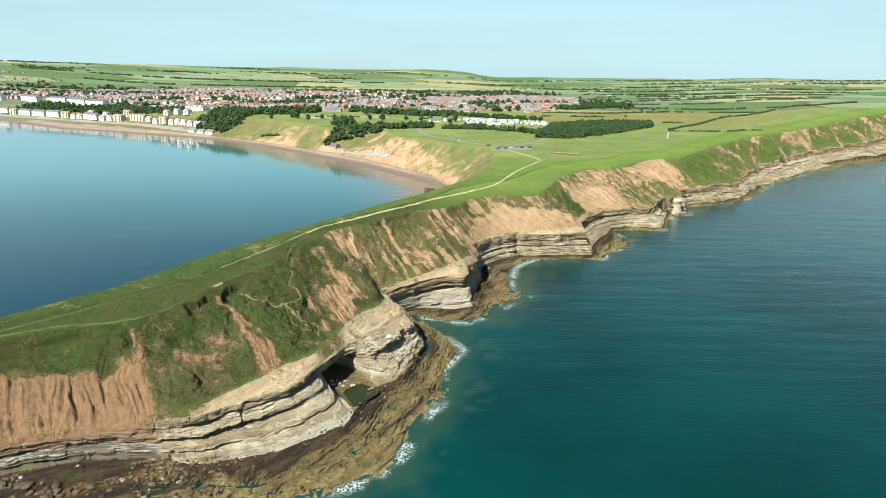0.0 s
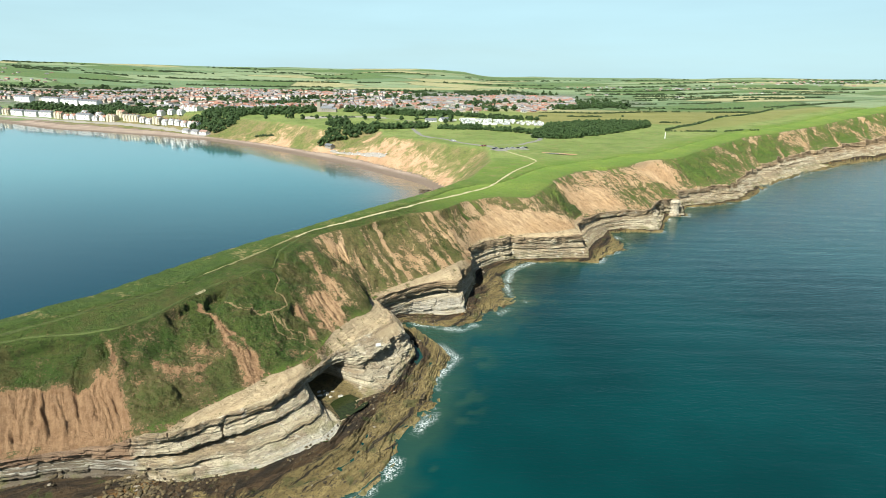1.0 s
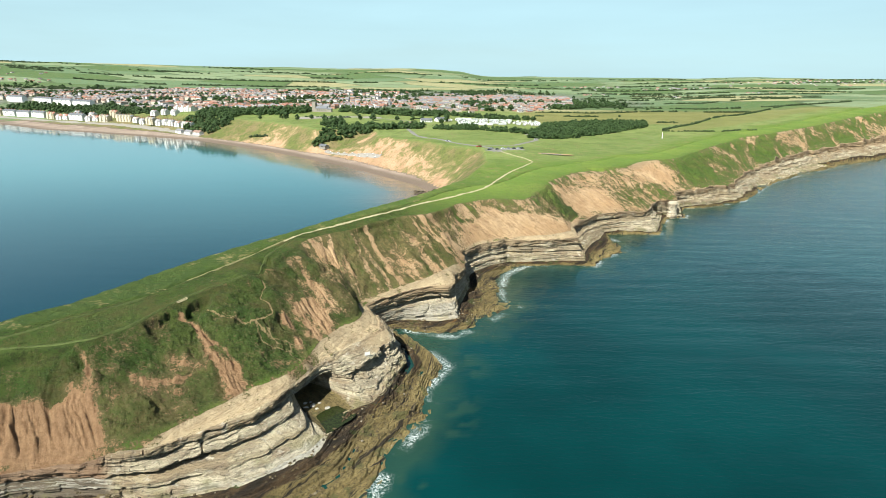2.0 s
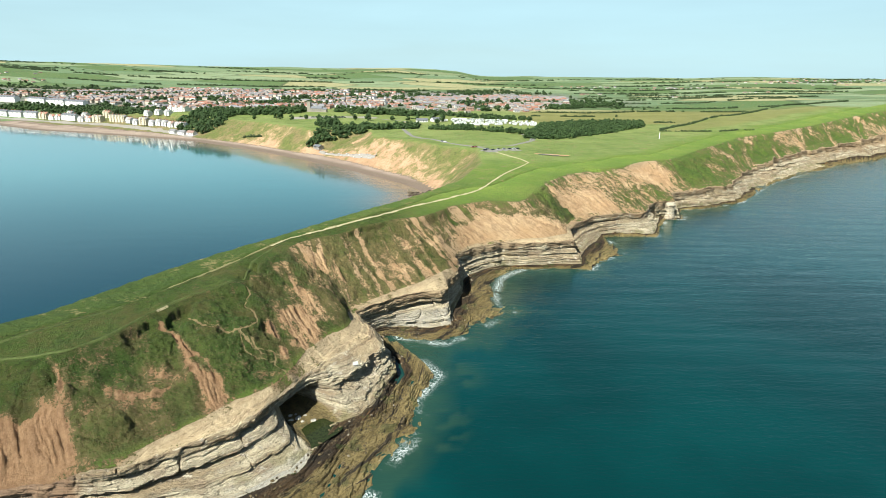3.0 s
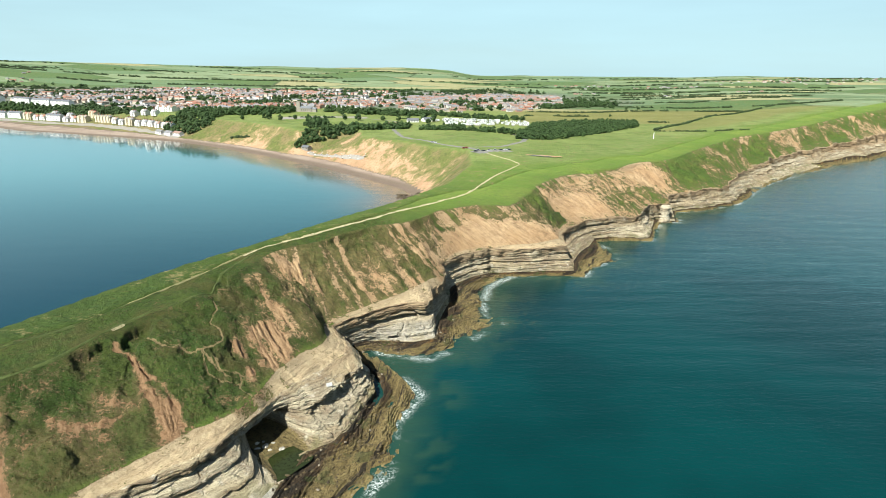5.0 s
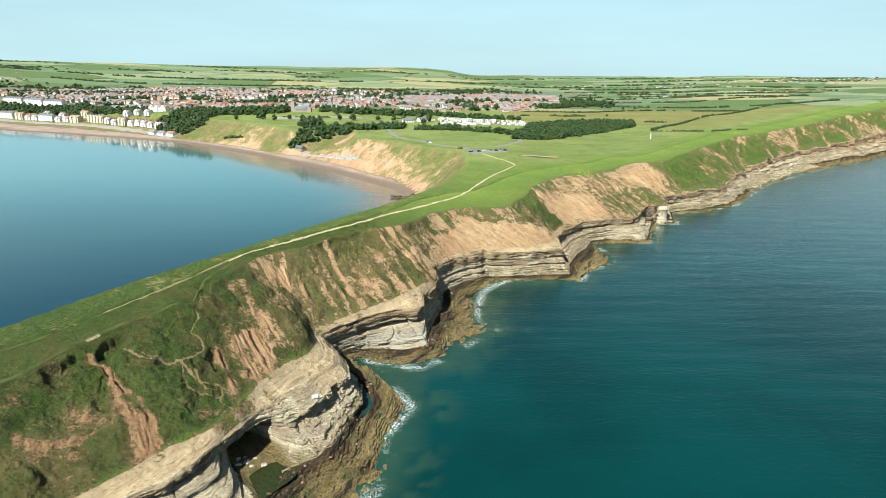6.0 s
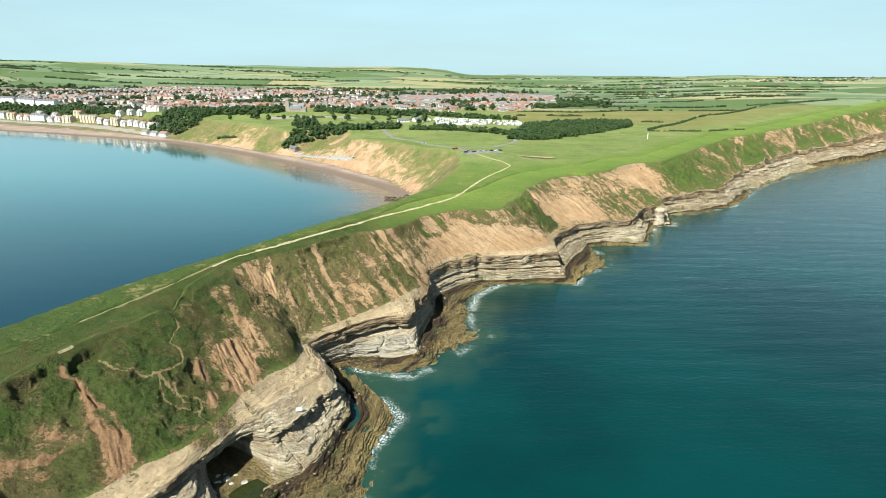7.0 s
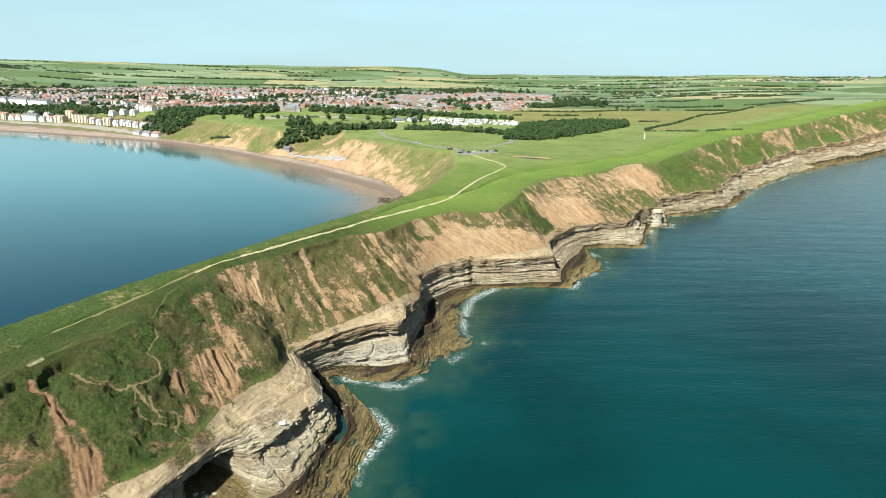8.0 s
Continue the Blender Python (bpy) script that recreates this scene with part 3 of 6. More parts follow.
# Heights of the plateau inland.
PLATEAU = [(62, 615, 37.5), (90, 543, 36), (289, 768, 36), (130, 595, 35.5), (150, 930, 37), (-100, 1000, 36), (-210, 1200, 40), (350, 990, 38), (520, 1190, 42),
           (150, 1310, 38), (900, 1550, 62), (-600, 1500, 27), (-900, 1900, 27), (0, 2000, 36), (1400, 2200, 60), (700, 2600, 44), (-1500, 2600, 26)]


def plateau(x, y):
    """Height of the land's top: near ground from the plan, rising to low hills at the rim of the sheet."""
    total, weight = 0.0, 0.0
    for px, py, pz in CREST + PLATEAU + BAY_TOP[::2]:
        w = 1.0 / (((x - px) ** 2 + (y - py) ** 2) + 100.0) ** 1.6
        total, weight = total + w * pz, weight + w
    z = total / weight
    r, bearing = np.hypot(x, y), np.degrees(np.arctan2(x, y))
    far = smooth(2600, 4700, r)
    rim = 97 + 38 * smooth(6, -8, bearing) + 12 * smooth(-14, -34, bearing) + 26 * smooth(4.8, 1.8, bearing) * smooth(-9, -1, bearing) + 20 * smooth(14, 30, bearing)
    rim = rim + 9 * fbm(bearing * 0.22, r * 0.0008, 0, 3, 5)
    z = z * (1 - far) + rim * far
    z = z + 10 * smooth(1500, 3000, r) * (1 - far) * fbm(x / 700, y / 700, 0, 3, 9)
    return z + 0.8 * fbm(x / 45, y / 45, 0, 4, 3)


# ================= the cliffs of the seaward side =================
def profile(u, knots, values):
    return float(np.interp(u, knots, values))


def cliffs():
    crest, brink, toe, rim, foot = (np.array(a, float) for a in (CREST, BRINK, TOE, RIM, FOOT))
    edge = np.column_stack([np.array(EDGE, float), np.full(len(EDGE), -0.15)])
    # places along the coast, close together where the camera passes near
    ts = []
    for k in range(len(CREST) - 1):
        length = max(np.hypot(*(rim[k + 1] - rim[k])[:2]), np.hypot(*(brink[k + 1] - brink[k])[:2]))
        step = 0.42 if k < 24 else 0.6 if k < 34 else 1.0 if k < 43 else 2.2
        m = max(4, int(length / step))
        ts.extend(k + np.arange(m) / m)
    ts = np.array(ts)
    lines = [spline(a, ts) for a in (crest, brink, toe, rim, foot, edge)]
    bare = spline(BARE, ts)
    zero = np.zeros(len(ts))
    # stretches of the coast: clay bluff, headland ledges, its nose, the first cove, the second cove and beyond
    bluff = smooth(4.1, 3.5, ts)
    ledgy = smooth(3.6, 4.3, ts) * smooth(12.4, 11.2, ts)
    nose = smooth(11.2, 12.4, ts) * smooth(17.4, 16.4, ts)
    cove_one = smooth(16.8, 18.2, ts) * smooth(23.2, 22.2, ts)
    beyond = smooth(23.0, 24.5, ts)
    cave = np.exp(-((ts - 10.65) / 0.80) ** 4)
    # the outline of the rock in plan: buttresses and joints
    arm = np.concatenate([[0], np.cumsum(np.hypot(*np.diff(lines[3][:, :2], axis=0).T))])
    jag = 1.7 * fbm(arm / 13, 1.5, 0, 3, 13) + 1.5 * (hash3(np.floor(arm / 6.5 + 0.5 * value_noise(arm / 5, 2.0, 0, 14)), zero, zero, 19) - 0.5)
    jag = jag * (1 + 3.5 * smooth(42, 44, ts) + 0.5 * nose - 0.7 * bluff)
    for _ in range(2):
        jag[1:-1] = 0.25 * jag[:-2] + 0.5 * jag[1:-1] + 0.25 * jag[2:]
    lay = lines[3][:, :2] - lines[2][:, :2] + (lines[4] - lines[3])[:, :2]
    lay = lay / (np.linalg.norm(lay, axis=1)[:, None] + 1e-6)
    for k, w in ((2, 0.25), (3, 1.0), (4, 0.8)):
        lines[k][:, :2] += lay * (jag * w)[:, None]
    lines[3][:, 2] += (0.7 + 4.0 * smooth(42, 44, ts)) * fbm(arm / (12 + 10 * smooth(42, 44, ts)), 6.0, 0, 3, 20)
    mid = (lines[1] + lines[3]) / 2
    arc = np.concatenate([[0], np.cumsum(np.hypot(*np.diff(mid[:, :2], axis=0).T))])
    out = lines[3][:, :2] - lines[1][:, :2]
    out = out / np.linalg.norm(out, axis=1)[:, None]
    for _ in range(12):
        out[1:-1] = 0.25 * out[:-2] + 0.5 * out[1:-1] + 0.25 * out[2:]
    out = out / np.linalg.norm(out, axis=1)[:, None]
    rows, covers, lies, tones = [], [], [], []

    def spread(values):
        return np.stack([np.broadcast_to(np.asarray(v, float), ts.shape) for v in values], -1)

    def row(p, along, down, clay=0.0, rock=0.0, shore=0.0, apron=0.0, dry=0.0, track=0.0, white=0.0):
        rows.append(p)
        covers.append(spread((clay, rock, shore, apron)))
        lies.append(spread((along, down, bluff)))
        tones.append(spread((dry, track, white, 1.0)))

    def gap(a, b):
        return np.linalg.norm(lines[b] - lines[a], axis=1)

    def fallen(p):
        """How far the ground has dropped below the scarps."""
        drop = np.zeros(len(p))
        for line, depth, fade in SCARPS:
            x, y = p[:, 0] + 0.8 * fbm(p[:, 0] / 3, p[:, 1] / 3, 0, 2, 27), p[:, 1] + 0.8 * fbm(p[:, 0] / 3, p[:, 1] / 3, 5.0, 2, 28)
            d, side, along = line_distance(x, y, line)
            ends = smooth(0.0, 0.5, along) * smooth(len(line) - 1, len(line) - 1.5, along)
            drop = drop + np.where(side < 0, depth * ends * smooth(0, 0.7, d) * np.exp(-(d / fade) ** 2), 0)
        return drop

    dry_band = smooth(12.5, 16, ts) * smooth(33, 30, ts)
    # crest to brink: turf
    for v in np.linspace(-0.12, 1, 15)[:-1]:
        p = lines[0] + (lines[1] - lines[0]) * v
        p[:, 2] += 0.5 * fbm(p[:, 0] / 9, p[:, 1] / 9, 0, 4, 11) * smooth(-0.1, 0.1, v) - 3.0 * (v < 0) - fallen(p)
        row(p, arc, gap(0, 1) * (v - 1), 0, 0, 0, 0.10 + 0.75 * smooth(20, 32, ts) * (1 - 0.25 * v))
    # brink to toe: slumped clay and rough turf
    n = 108
    for i in range(n):
        v = i / n
        p = lines[1] + (lines[2] - lines[1]) * v
        b = bare[:, 0] * np.clip(1 - 2 * v, 0, 1) + bare[:, 1] * (1 - abs(2 * v - 1)) + bare[:, 2] * np.clip(2 * v - 1, 0, 1)
        b = np.where(ts < 4, np.interp(v + 0.10 * fbm(arc / 7, 4.0, 0, 3, 22) + 0.12 * smooth(2, 0.5, ts), (0.0, 0.36, 0.50, 1.0), (0.08, 0.12, 1.0, 1.0)) * smooth(4, 3.4, ts) + b * smooth(3.4, 4, ts), b)
        chute = fbm(arc / 3.2 + 1.2 * fbm(arc / 11, v * 2, 0, 2, 26), v * 1.1, 0, 4, 23)
        far_on = smooth(42, 44, ts)
        chute = chute * (1 - far_on) + far_on * (0.5 * fbm(p[:, 0] / 34, p[:, 1] / 34, v * 0.5, 3, 30) + 0.75 * fbm(arc / 17 + 3.0 * fbm(arc / 60, v, 0, 2, 32), v * 0.9, 0, 4, 31))
        patch = 0.45 * fbm(p[:, 0] / 13, p[:, 1] / 13, p[:, 2] / 12, 4, 21) + (0.25 + 0.65 * dry_band + 0.3 * smooth(33, 36, ts) + 0.5 * far_on) * chute
        clay = 0.85 * b - 0.05 + 1.0 * patch * (1 - 0.75 * smooth(0.65, 0.95, b))
        wx = p[:, 0] + 2.4 * fbm(p[:, 0] / 5, p[:, 1] / 5, 1.0, 4, 24)
        wy = p[:, 1] + 2.4 * fbm(p[:, 0] / 5, p[:, 1] / 5, 9.0, 4, 25)
        for line, half, amount in SLIPS:
            d, _, _ = line_distance(wx, wy, line)
            clay = clay + amount * np.exp(-(d / half) ** 2) * (1 + 1.2 * chute)
        clay = np.clip(clay + 0.45 * smooth(0.82, 1.0, b), 0, 1.45)
        track = zero.copy()
        for line in TRACKS:
            d, _, _ = line_distance(p[:, 0] + 0.35 * (wx - p[:, 0]), p[:, 1] + 0.35 * (wy - p[:, 1]), line)
            track = np.maximum(track, np.exp(-(d / 0.34) ** 2))
        bare_here = smooth(0.5, 0.95, clay)
        inside = smooth(0.02, 0.2, v) * smooth(1.0, 0.86, v)
        # hollows in the slope, rills in the clay, tussocks and slumped steps
        hollow = fbm(arc / 26, v * 1.3, 0, 3, 33) * 3.4 * math.sin(math.pi * v) ** 0.8
        wander = arc + 1.9 * fbm(arc / 7, v * 3.5, 0, 3, 40)
        rill = (0.6 * (ridged(wander / 1.2, v * 1.2, 2, 42) - 0.4) + 0.9 * (ridged(wander / 2.6, v * 1.5, 3, 35) - 0.35)) * (1.35 + 0.25 * bluff) * inside * (0.04 + 0.96 * bare_here)
        lump = (1.7 * fbm(p[:, 0] / 6, p[:, 1] / 6, p[:, 2] / 6, 5, 37) - 0.6 * ridged(p[:, 0] / 8, p[:, 1] / 8, 3, 38)) * (1 - 0.55 * bare_here) * smooth(0, 0.1, v) * smooth(1, 0.9, v)
        slump = fbm(p[:, 0] / 16, p[:, 1] / 16, 0, 4, 39)
        steps = (0.9 * smooth(0.02, 0.08, slump + 0.25 * v) + 0.8 * smooth(0.16, 0.22, slump + 0.3 * v) - 0.4 - 0.85 * v) * inside * (1 - 0.6 * bare_here)
        p[:, 2] += hollow * 0.5 + rill + lump - steps - fallen(p) - 0.35 * track
        p[:, :2] += out * (hollow * 0.35)[:, None]
        dry = np.clip(dry_band * (0.65 + 0.9 * fbm(p[:, 0] / 10, p[:, 1] / 10, 2.0, 3, 29)) + 0.25 * smooth(3.6, 4.4, ts) * smooth(8, 6.5, ts) * smooth(0.3, 0.6, v) + 0.25 * smooth(0.15, 0.4, clay), 0, 1)
        lush = np.maximum(0.5 * smooth(0.5, 0.0, v) * smooth(20, 34, ts), 0.30 * smooth(34, 42, ts))
        row(p, arc, gap(1, 2) * v, clay, 0, 0, np.maximum(smooth(0.93, 1.0, v) * 0.5 * smooth(4, 6, ts), lush), dry, track)
    # toe to rim: bare trodden apron on top of the rock
    n = 24
    wide = np.clip((np.hypot(*(lines[3] - lines[2])[:, :2].T) - 1.5) / 3, 0, 1) * smooth(3.9, 4.6, ts) * (1 - 0.85 * smooth(31, 35, ts))
    base = gap(1, 2)
    for i in range(n):
        v = i / n
        p = lines[2] + (lines[3] - lines[2]) * v
        slabs = np.floor(v * 4 + 0.8 * fbm(arc / 9, 2.0, 0, 3, 43))
        p[:, 2] += 0.45 * fbm(p[:, 0] / 3, p[:, 1] / 3, 0, 4, 41) * (1 - bluff) - 0.35 * (v * 4 - slabs - 0.5) * smooth(0.15, 0.5, v)
        row(p, arc, base + gap(2, 3) * v, np.clip(0.85 * bare[:, 2] + 0.8 * patch, 0, 1) * (1 - wide) + 0.95 * wide, 0.15 * v + 0.9 * smooth(0.80 - 0.25 * nose, 1, v), 0,
            wide * (0.62 + 0.38 * v) + 0.3 * (1 - wide) * smooth(4, 6, ts))
    base = base + gap(2, 3)
    # rim to foot: bedded rock
    n = 150
    rise = lines[3][:, 2] - lines[4][:, 2]
    reach = np.hypot(*(lines[4] - lines[3])[:, :2].T)
    face = lines[4][:, :2] - lines[3][:, :2]
    face = face / (np.linalg.norm(face, axis=1)[:, None] + 1e-6) + out * 1.2
    for _ in range(10):
        face[1:-1] = 0.25 * face[:-2] + 0.5 * face[1:-1] + 0.25 * face[2:]
    face = face / (np.linalg.norm(face, axis=1)[:, None] + 1e-6)
    level = 0.13 * fbm(arm / 34, 5.0, 0, 1, 77) * (1 - 0.5 * nose)
    uneven = [np.clip(0.65 + 1.5 * fbm(arm / 15, 3.0 + 7 * k, 0, 3, 78), 0.05, 1.25) for k in range(4)]
    for i in range(n + 1):
        u = i / n
        stepped = profile(u, (0, 0.26, 0.31, 0.53, 0.58, 0.66, 0.70, 0.84, 0.88, 1), (0, 0.03, 0.08, 0.36, 0.40, 0.44, 0.60, 0.68, 0.84, 1))
        upright = profile(u, (0, 0.40, 0.50, 0.56, 0.74, 0.80, 0.92, 1), (0, 0.10, 0.20, 0.48, 0.60, 0.82, 0.90, 1))
        blunt = profile(u, (0, 0.24, 0.30, 0.58, 0.63, 0.70, 0.75, 0.84, 0.88, 1), (0, 0.36, 0.38, 0.42, 0.58, 0.60, 0.76, 0.78, 0.92, 1))
        across = stepped * ledgy + blunt * nose + upright * (1 - ledgy - nose)
        z = lines[3][:, 2] - rise * u
        bed = z - 0.010 * arm + (0.9 + 1.6 * beyond) * fbm(arm / 42, 0.5, 0, 2, 51)
        thin, thick = np.floor(bed / 0.38), np.floor(bed / 1.5 + 0.3)
        jut = (0.50 - 0.15 * beyond) * (hash3(thin, zero, zero, 7) - 0.5) + (0.8 - 0.3 * beyond) * (hash3(thick, zero, zero, 12) - 0.5)
        jut = jut - 0.9 * (hash3(thin, zero, zero, 15) > 0.86) * smooth(-0.15, 0.2, fbm(arm / 12 + 5.0 * thin, 4.0, 0, 3, 17))
        block = 0.55 * (hash3(np.floor(arm / 1.7 + 0.9 * hash3(thin, zero, zero, 9)), thin, zero, 55) - 0.5) + 0.7 * (hash3(np.floor(arm / 4.1 + 0.9 * hash3(thick, zero, zero, 10)), thick, zero, 56) - 0.5)
        block = block * (1 + 1.7 * nose * smooth(0.2, 0.35, u)) + 0.9 * (1 - 0.7 * nose) * fbm(arm / 7, bed / 6, 0, 3, 54) + 1.6 * smooth(42, 44, ts) * fbm(arm / 5, bed / 4, 0, 3, 53)
        cleft = -1.8 * (1 - bluff) * smooth(0.90, 0.99, 1 - np.abs(value_noise(arm / 8, bed / 16, 0, 59)) * 2.0)
        slab = nose * smooth(12.3, 13.2, ts) * smooth(0.30, 0.22, u)
        push = (jut + block + cleft) * smooth(0, 0.025, u) * smooth(1.01, 0.95, u) * (1 - 0.8 * slab)

        def notch(at, width, who):
            return np.exp(-((u - at - level) / width) ** 2) * uneven[who]

        set_back = ledgy * (2.8 * notch(0.31, 0.045, 0) + 4.4 * notch(0.60, 0.055, 1) + 1.6 * notch(0.84, 0.03, 2)) * (1 - cave)
        set_back = set_back + cove_one * (5.5 * notch(0.46, 0.075, 3) + 1.0 * notch(0.25, 0.03, 0)) + beyond * (1.7 * notch(0.36, 0.04, 0) + 2.4 * notch(0.62, 0.055, 1) + 1.4 * notch(0.84, 0.04, 2))
        set_back = set_back + nose * (3.2 * notch(0.50, 0.07, 1) + 1.2 * notch(0.68, 0.03, 2)) + bluff * (0.9 * notch(0.5, 0.08, 2) + 0.8 * notch(0.85, 0.06, 1))
        p = lines[3] + (lines[4] - lines[3]) * across[:, None]
        p[:, 2] = z + 0.05 * value_noise(arm / 1.5, bed * 2, 0, 57)
        p[:, 2] -= 0.9 * cave * smooth(0.88, 0.94, u)
        p[:, :2] += face * (push - set_back)[:, None]
        # the cave under the cap of the ledges and the arch in the far point
        hole = cave * smooth(0.27, 0.36, u) * smooth(0.985, 0.93, u)
        p[:, :2] -= face * (hole * (reach * across + 11.0))[:, None]
        for cx, cy, cr, depth in ((187, 478, 6, 13), (99, 377, 6, 6), (21.5, 318, 6, 4)):
            mouth = np.exp(-(((lines[4][:, 0] - cx) ** 2 + (lines[4][:, 1] - cy) ** 2) / cr ** 2) ** 2)
            p[:, :2] -= face * (depth * mouth * smooth(0.26, 0.36, u) * smooth(1.02, 0.95, u))[:, None]
        pale_foot = smooth(0.86, 0.93, u) * 0.35 * smooth(4.6, 6, ts) * smooth(9.6, 9.0, ts) + 0.6 * cove_one * smooth(0.52, 0.6, u)
        row(p, arm, base + (rise + 0.5 * reach) * u, 0.5 + 0.7 * slab, 1.0 - 0.62 * slab, np.maximum(0.5 * smooth(0.94, 1.0, u) * (1 - pale_foot), cave * smooth(0.90, 0.94, u)), np.maximum(across, 0.9 * slab), 0, 0, pale_foot)
    base = base + rise + 0.5 * reach
    # foot to the edge of the water: rock platform in low steps along the strike
    n = 84
    width = np.hypot(*(lines[5] - lines[4])[:, :2].T)
    moat = smooth(13.0, 13.8, ts) * smooth(17.2, 16.4, ts)
    for i in range(n):
        v = i / n
        p = lines[4] + (lines[5] - lines[4]) * v
        low = lines[4][:, 2] * (1 - v) ** 1.3 - 0.1 + 0.45 * smooth(0.95, 0.7, v)
        strike = v * width
        shelf = low + (0.8 * fbm(p[:, 0] / 13, p[:, 1] / 13, 0, 4, 61) + 2.7 * fbm(strike / 6.0 + 0.7 * fbm(arm / 14, 2.0, 0, 2, 66), arm / 60, 0, 3, 64)) * smooth(0, 0.1, v)
        whole = np.floor(shelf / 0.65)
        shelf = np.where(v > 0.03, 0.65 * (whole + smooth(0.84, 1.0, shelf / 0.65 - whole)) * 0.92 + 0.08 * shelf, shelf)
        ridge = 1.0 * np.exp(-((v - 0.36 - 0.05 * fbm(arm / 12, 3.0, 0, 3, 68)) / 0.045) ** 2) * ledgy * np.clip(0.6 + 1.8 * fbm(arm / 6, 6.0, 0, 3, 69), 0, 1.5)
        crack = -0.55 * smooth(0.84, 0.98, 1 - np.abs(fbm(strike / 4.0, arm / 34, 0, 3, 67)) * 3)
        p[:, 2] = np.maximum(shelf + ridge + (crack + 0.30 * fbm(p[:, 0] / 2.0, p[:, 1] / 2.0, 0, 3, 62)) * smooth(0.03, 0.12, v), -0.25 + 0.25 * (1 - v))
        p[:, 2] -= moat * 2.6 * smooth(0.03, 0.07, v) * smooth(0.26, 0.20, v)
        p[:, 2] -= 1.0 * np.exp(-(((p[:, 0] + 26.5) ** 2 + (p[:, 1] - 182.5) ** 2) / 8.5 ** 2) ** 2)
        wob = fbm(arm / 6, 1.0, 0, 5, 63) * 3.5 * v ** 3
        p[:, :2] += out * wob[:, None]
        pale_ledge = smooth(44.4, 44.9, ts) * smooth(46.8, 46.2, ts) * (v < 0.75)
        pebbles = smooth(0.13, 0.08, v + 0.05 * fbm(arm / 5, 4.0, 0, 3, 70)) * smooth(6.6, 7.4, ts) * smooth(10.0, 9.5, ts)
        row(p, arm, base + strike, 0.5, np.maximum(np.maximum(0.95 - 0.95 * smooth(0.0, 0.10, v), pale_ledge), pebbles), (0.95 * smooth(0.0, 0.08, v) + 0.05) * (1 - pale_ledge) * (1 - pebbles), v, 0, 0, pebbles)
    for v in (0.0, 0.25, 0.5, 1.0):
        p = lines[5].copy()
        wob = fbm(arm / 6, 1.0, 0, 5, 63) * 3.5
        p[:, :2] += out * (wob + 10 * v)[:, None]
        p[:, 2] = -0.3 - 4.5 * v + 0.2 * fbm(arc / 5, v * 3.0, 0, 3, 65)
        row(p, arm, base + width + 10 * v, 0.5, 0, 1, 1)
    v = np.stack(rows)
    faces = grid_faces(len(rows), len(ts))[:, ::-1]
    hard = np.zeros(len(faces), bool)
    hard[(14 + 108 + 24) * (len(ts) - 1):] = True
    me = mesh_of("cliff", v.reshape(-1, 3), faces, COAST, np.stack(covers).reshape(-1, 4))
    me.polygons.foreach_set("use_smooth", ~hard)
    at = me.attributes.new("lie", "FLOAT_VECTOR", "POINT")
    at.data.foreach_set("vector", np.stack(lies).astype(np.float32).ravel())
    at = me.color_attributes.new("tone", "FLOAT_COLOR", "POINT")
    at.data.foreach_set("color", np.stack(tones).astype(np.float32).ravel())
    return tagged(new("cliff", me), "eroded red clay sea cliff over pale bedded rock ledges", "cliff", kind="structure")


cliffs()


# ================= the land sheet =================
def axis(low, high, step, end_low, end_high, grow=1.09):
    mid = list(np.arange(low, high + step, step))
    a, s = [], step
    x = mid[-1]
    while x < end_high:
        s *= grow
        x += min(s, 90)
        a.append(x)
    b, s = [], step
    x = mid[0]
    while x > end_low:
        s *= grow
        x -= min(s, 90)
        b.append(x)
    return np.array(b[::-1] + mid + a)


def ground_height(x, y):
    top = plateau(x, y)
    d_crest, side, along = line_distance(x, y, CREST)
    d_foot, foot_side, _ = line_distance(x, y, BAY_FOOT)
    d_top, top_side, top_along = line_distance(x, y, BAY_TOP)
    d_water, water_side, _ = line_distance(x, y, BAY_WATER)
    z = top.copy()
    # seaward of the crest the sheet sinks under the cliffs
    z = np.where(side < 0, z - 0.4 - 1.9 * d_crest, z)
    # the bay side: top to foot, foot to water, sea bed
    zt = np.interp(top_along, np.arange(len(BAY_TOP)), [p[2] for p in BAY_TOP])
    f = d_top / (d_top + d_foot + 1e-6)
    gully = 2.6 * (ridged(x / 19, y / 19, 4, 71) - 0.3) * np.sin(np.pi * np.clip(f, 0, 1))
    slope = 3.0 + (np.minimum(zt, top) - 3.0) * (1 - f) ** 1.15 + gully
    out_top, out_foot, out_water = top_side > 0, foot_side > 0, water_side > 0
    z = np.where(out_top & ~out_foot & (side > 0), slope, z)
    g = d_foot / (d_foot + d_water + 1e-6)
    z = np.where(out_foot & ~out_water, np.minimum(z, 3.0 * (1 - g)), z)
    z = np.where(out_water, np.minimum(z, -0.02 * d_water - 0.02), z)
    z = np.where((side > 0) & (y < 150) & (x < -190), -6, z)
    return np.maximum(z, -6), f, out_top, out_foot, out_water


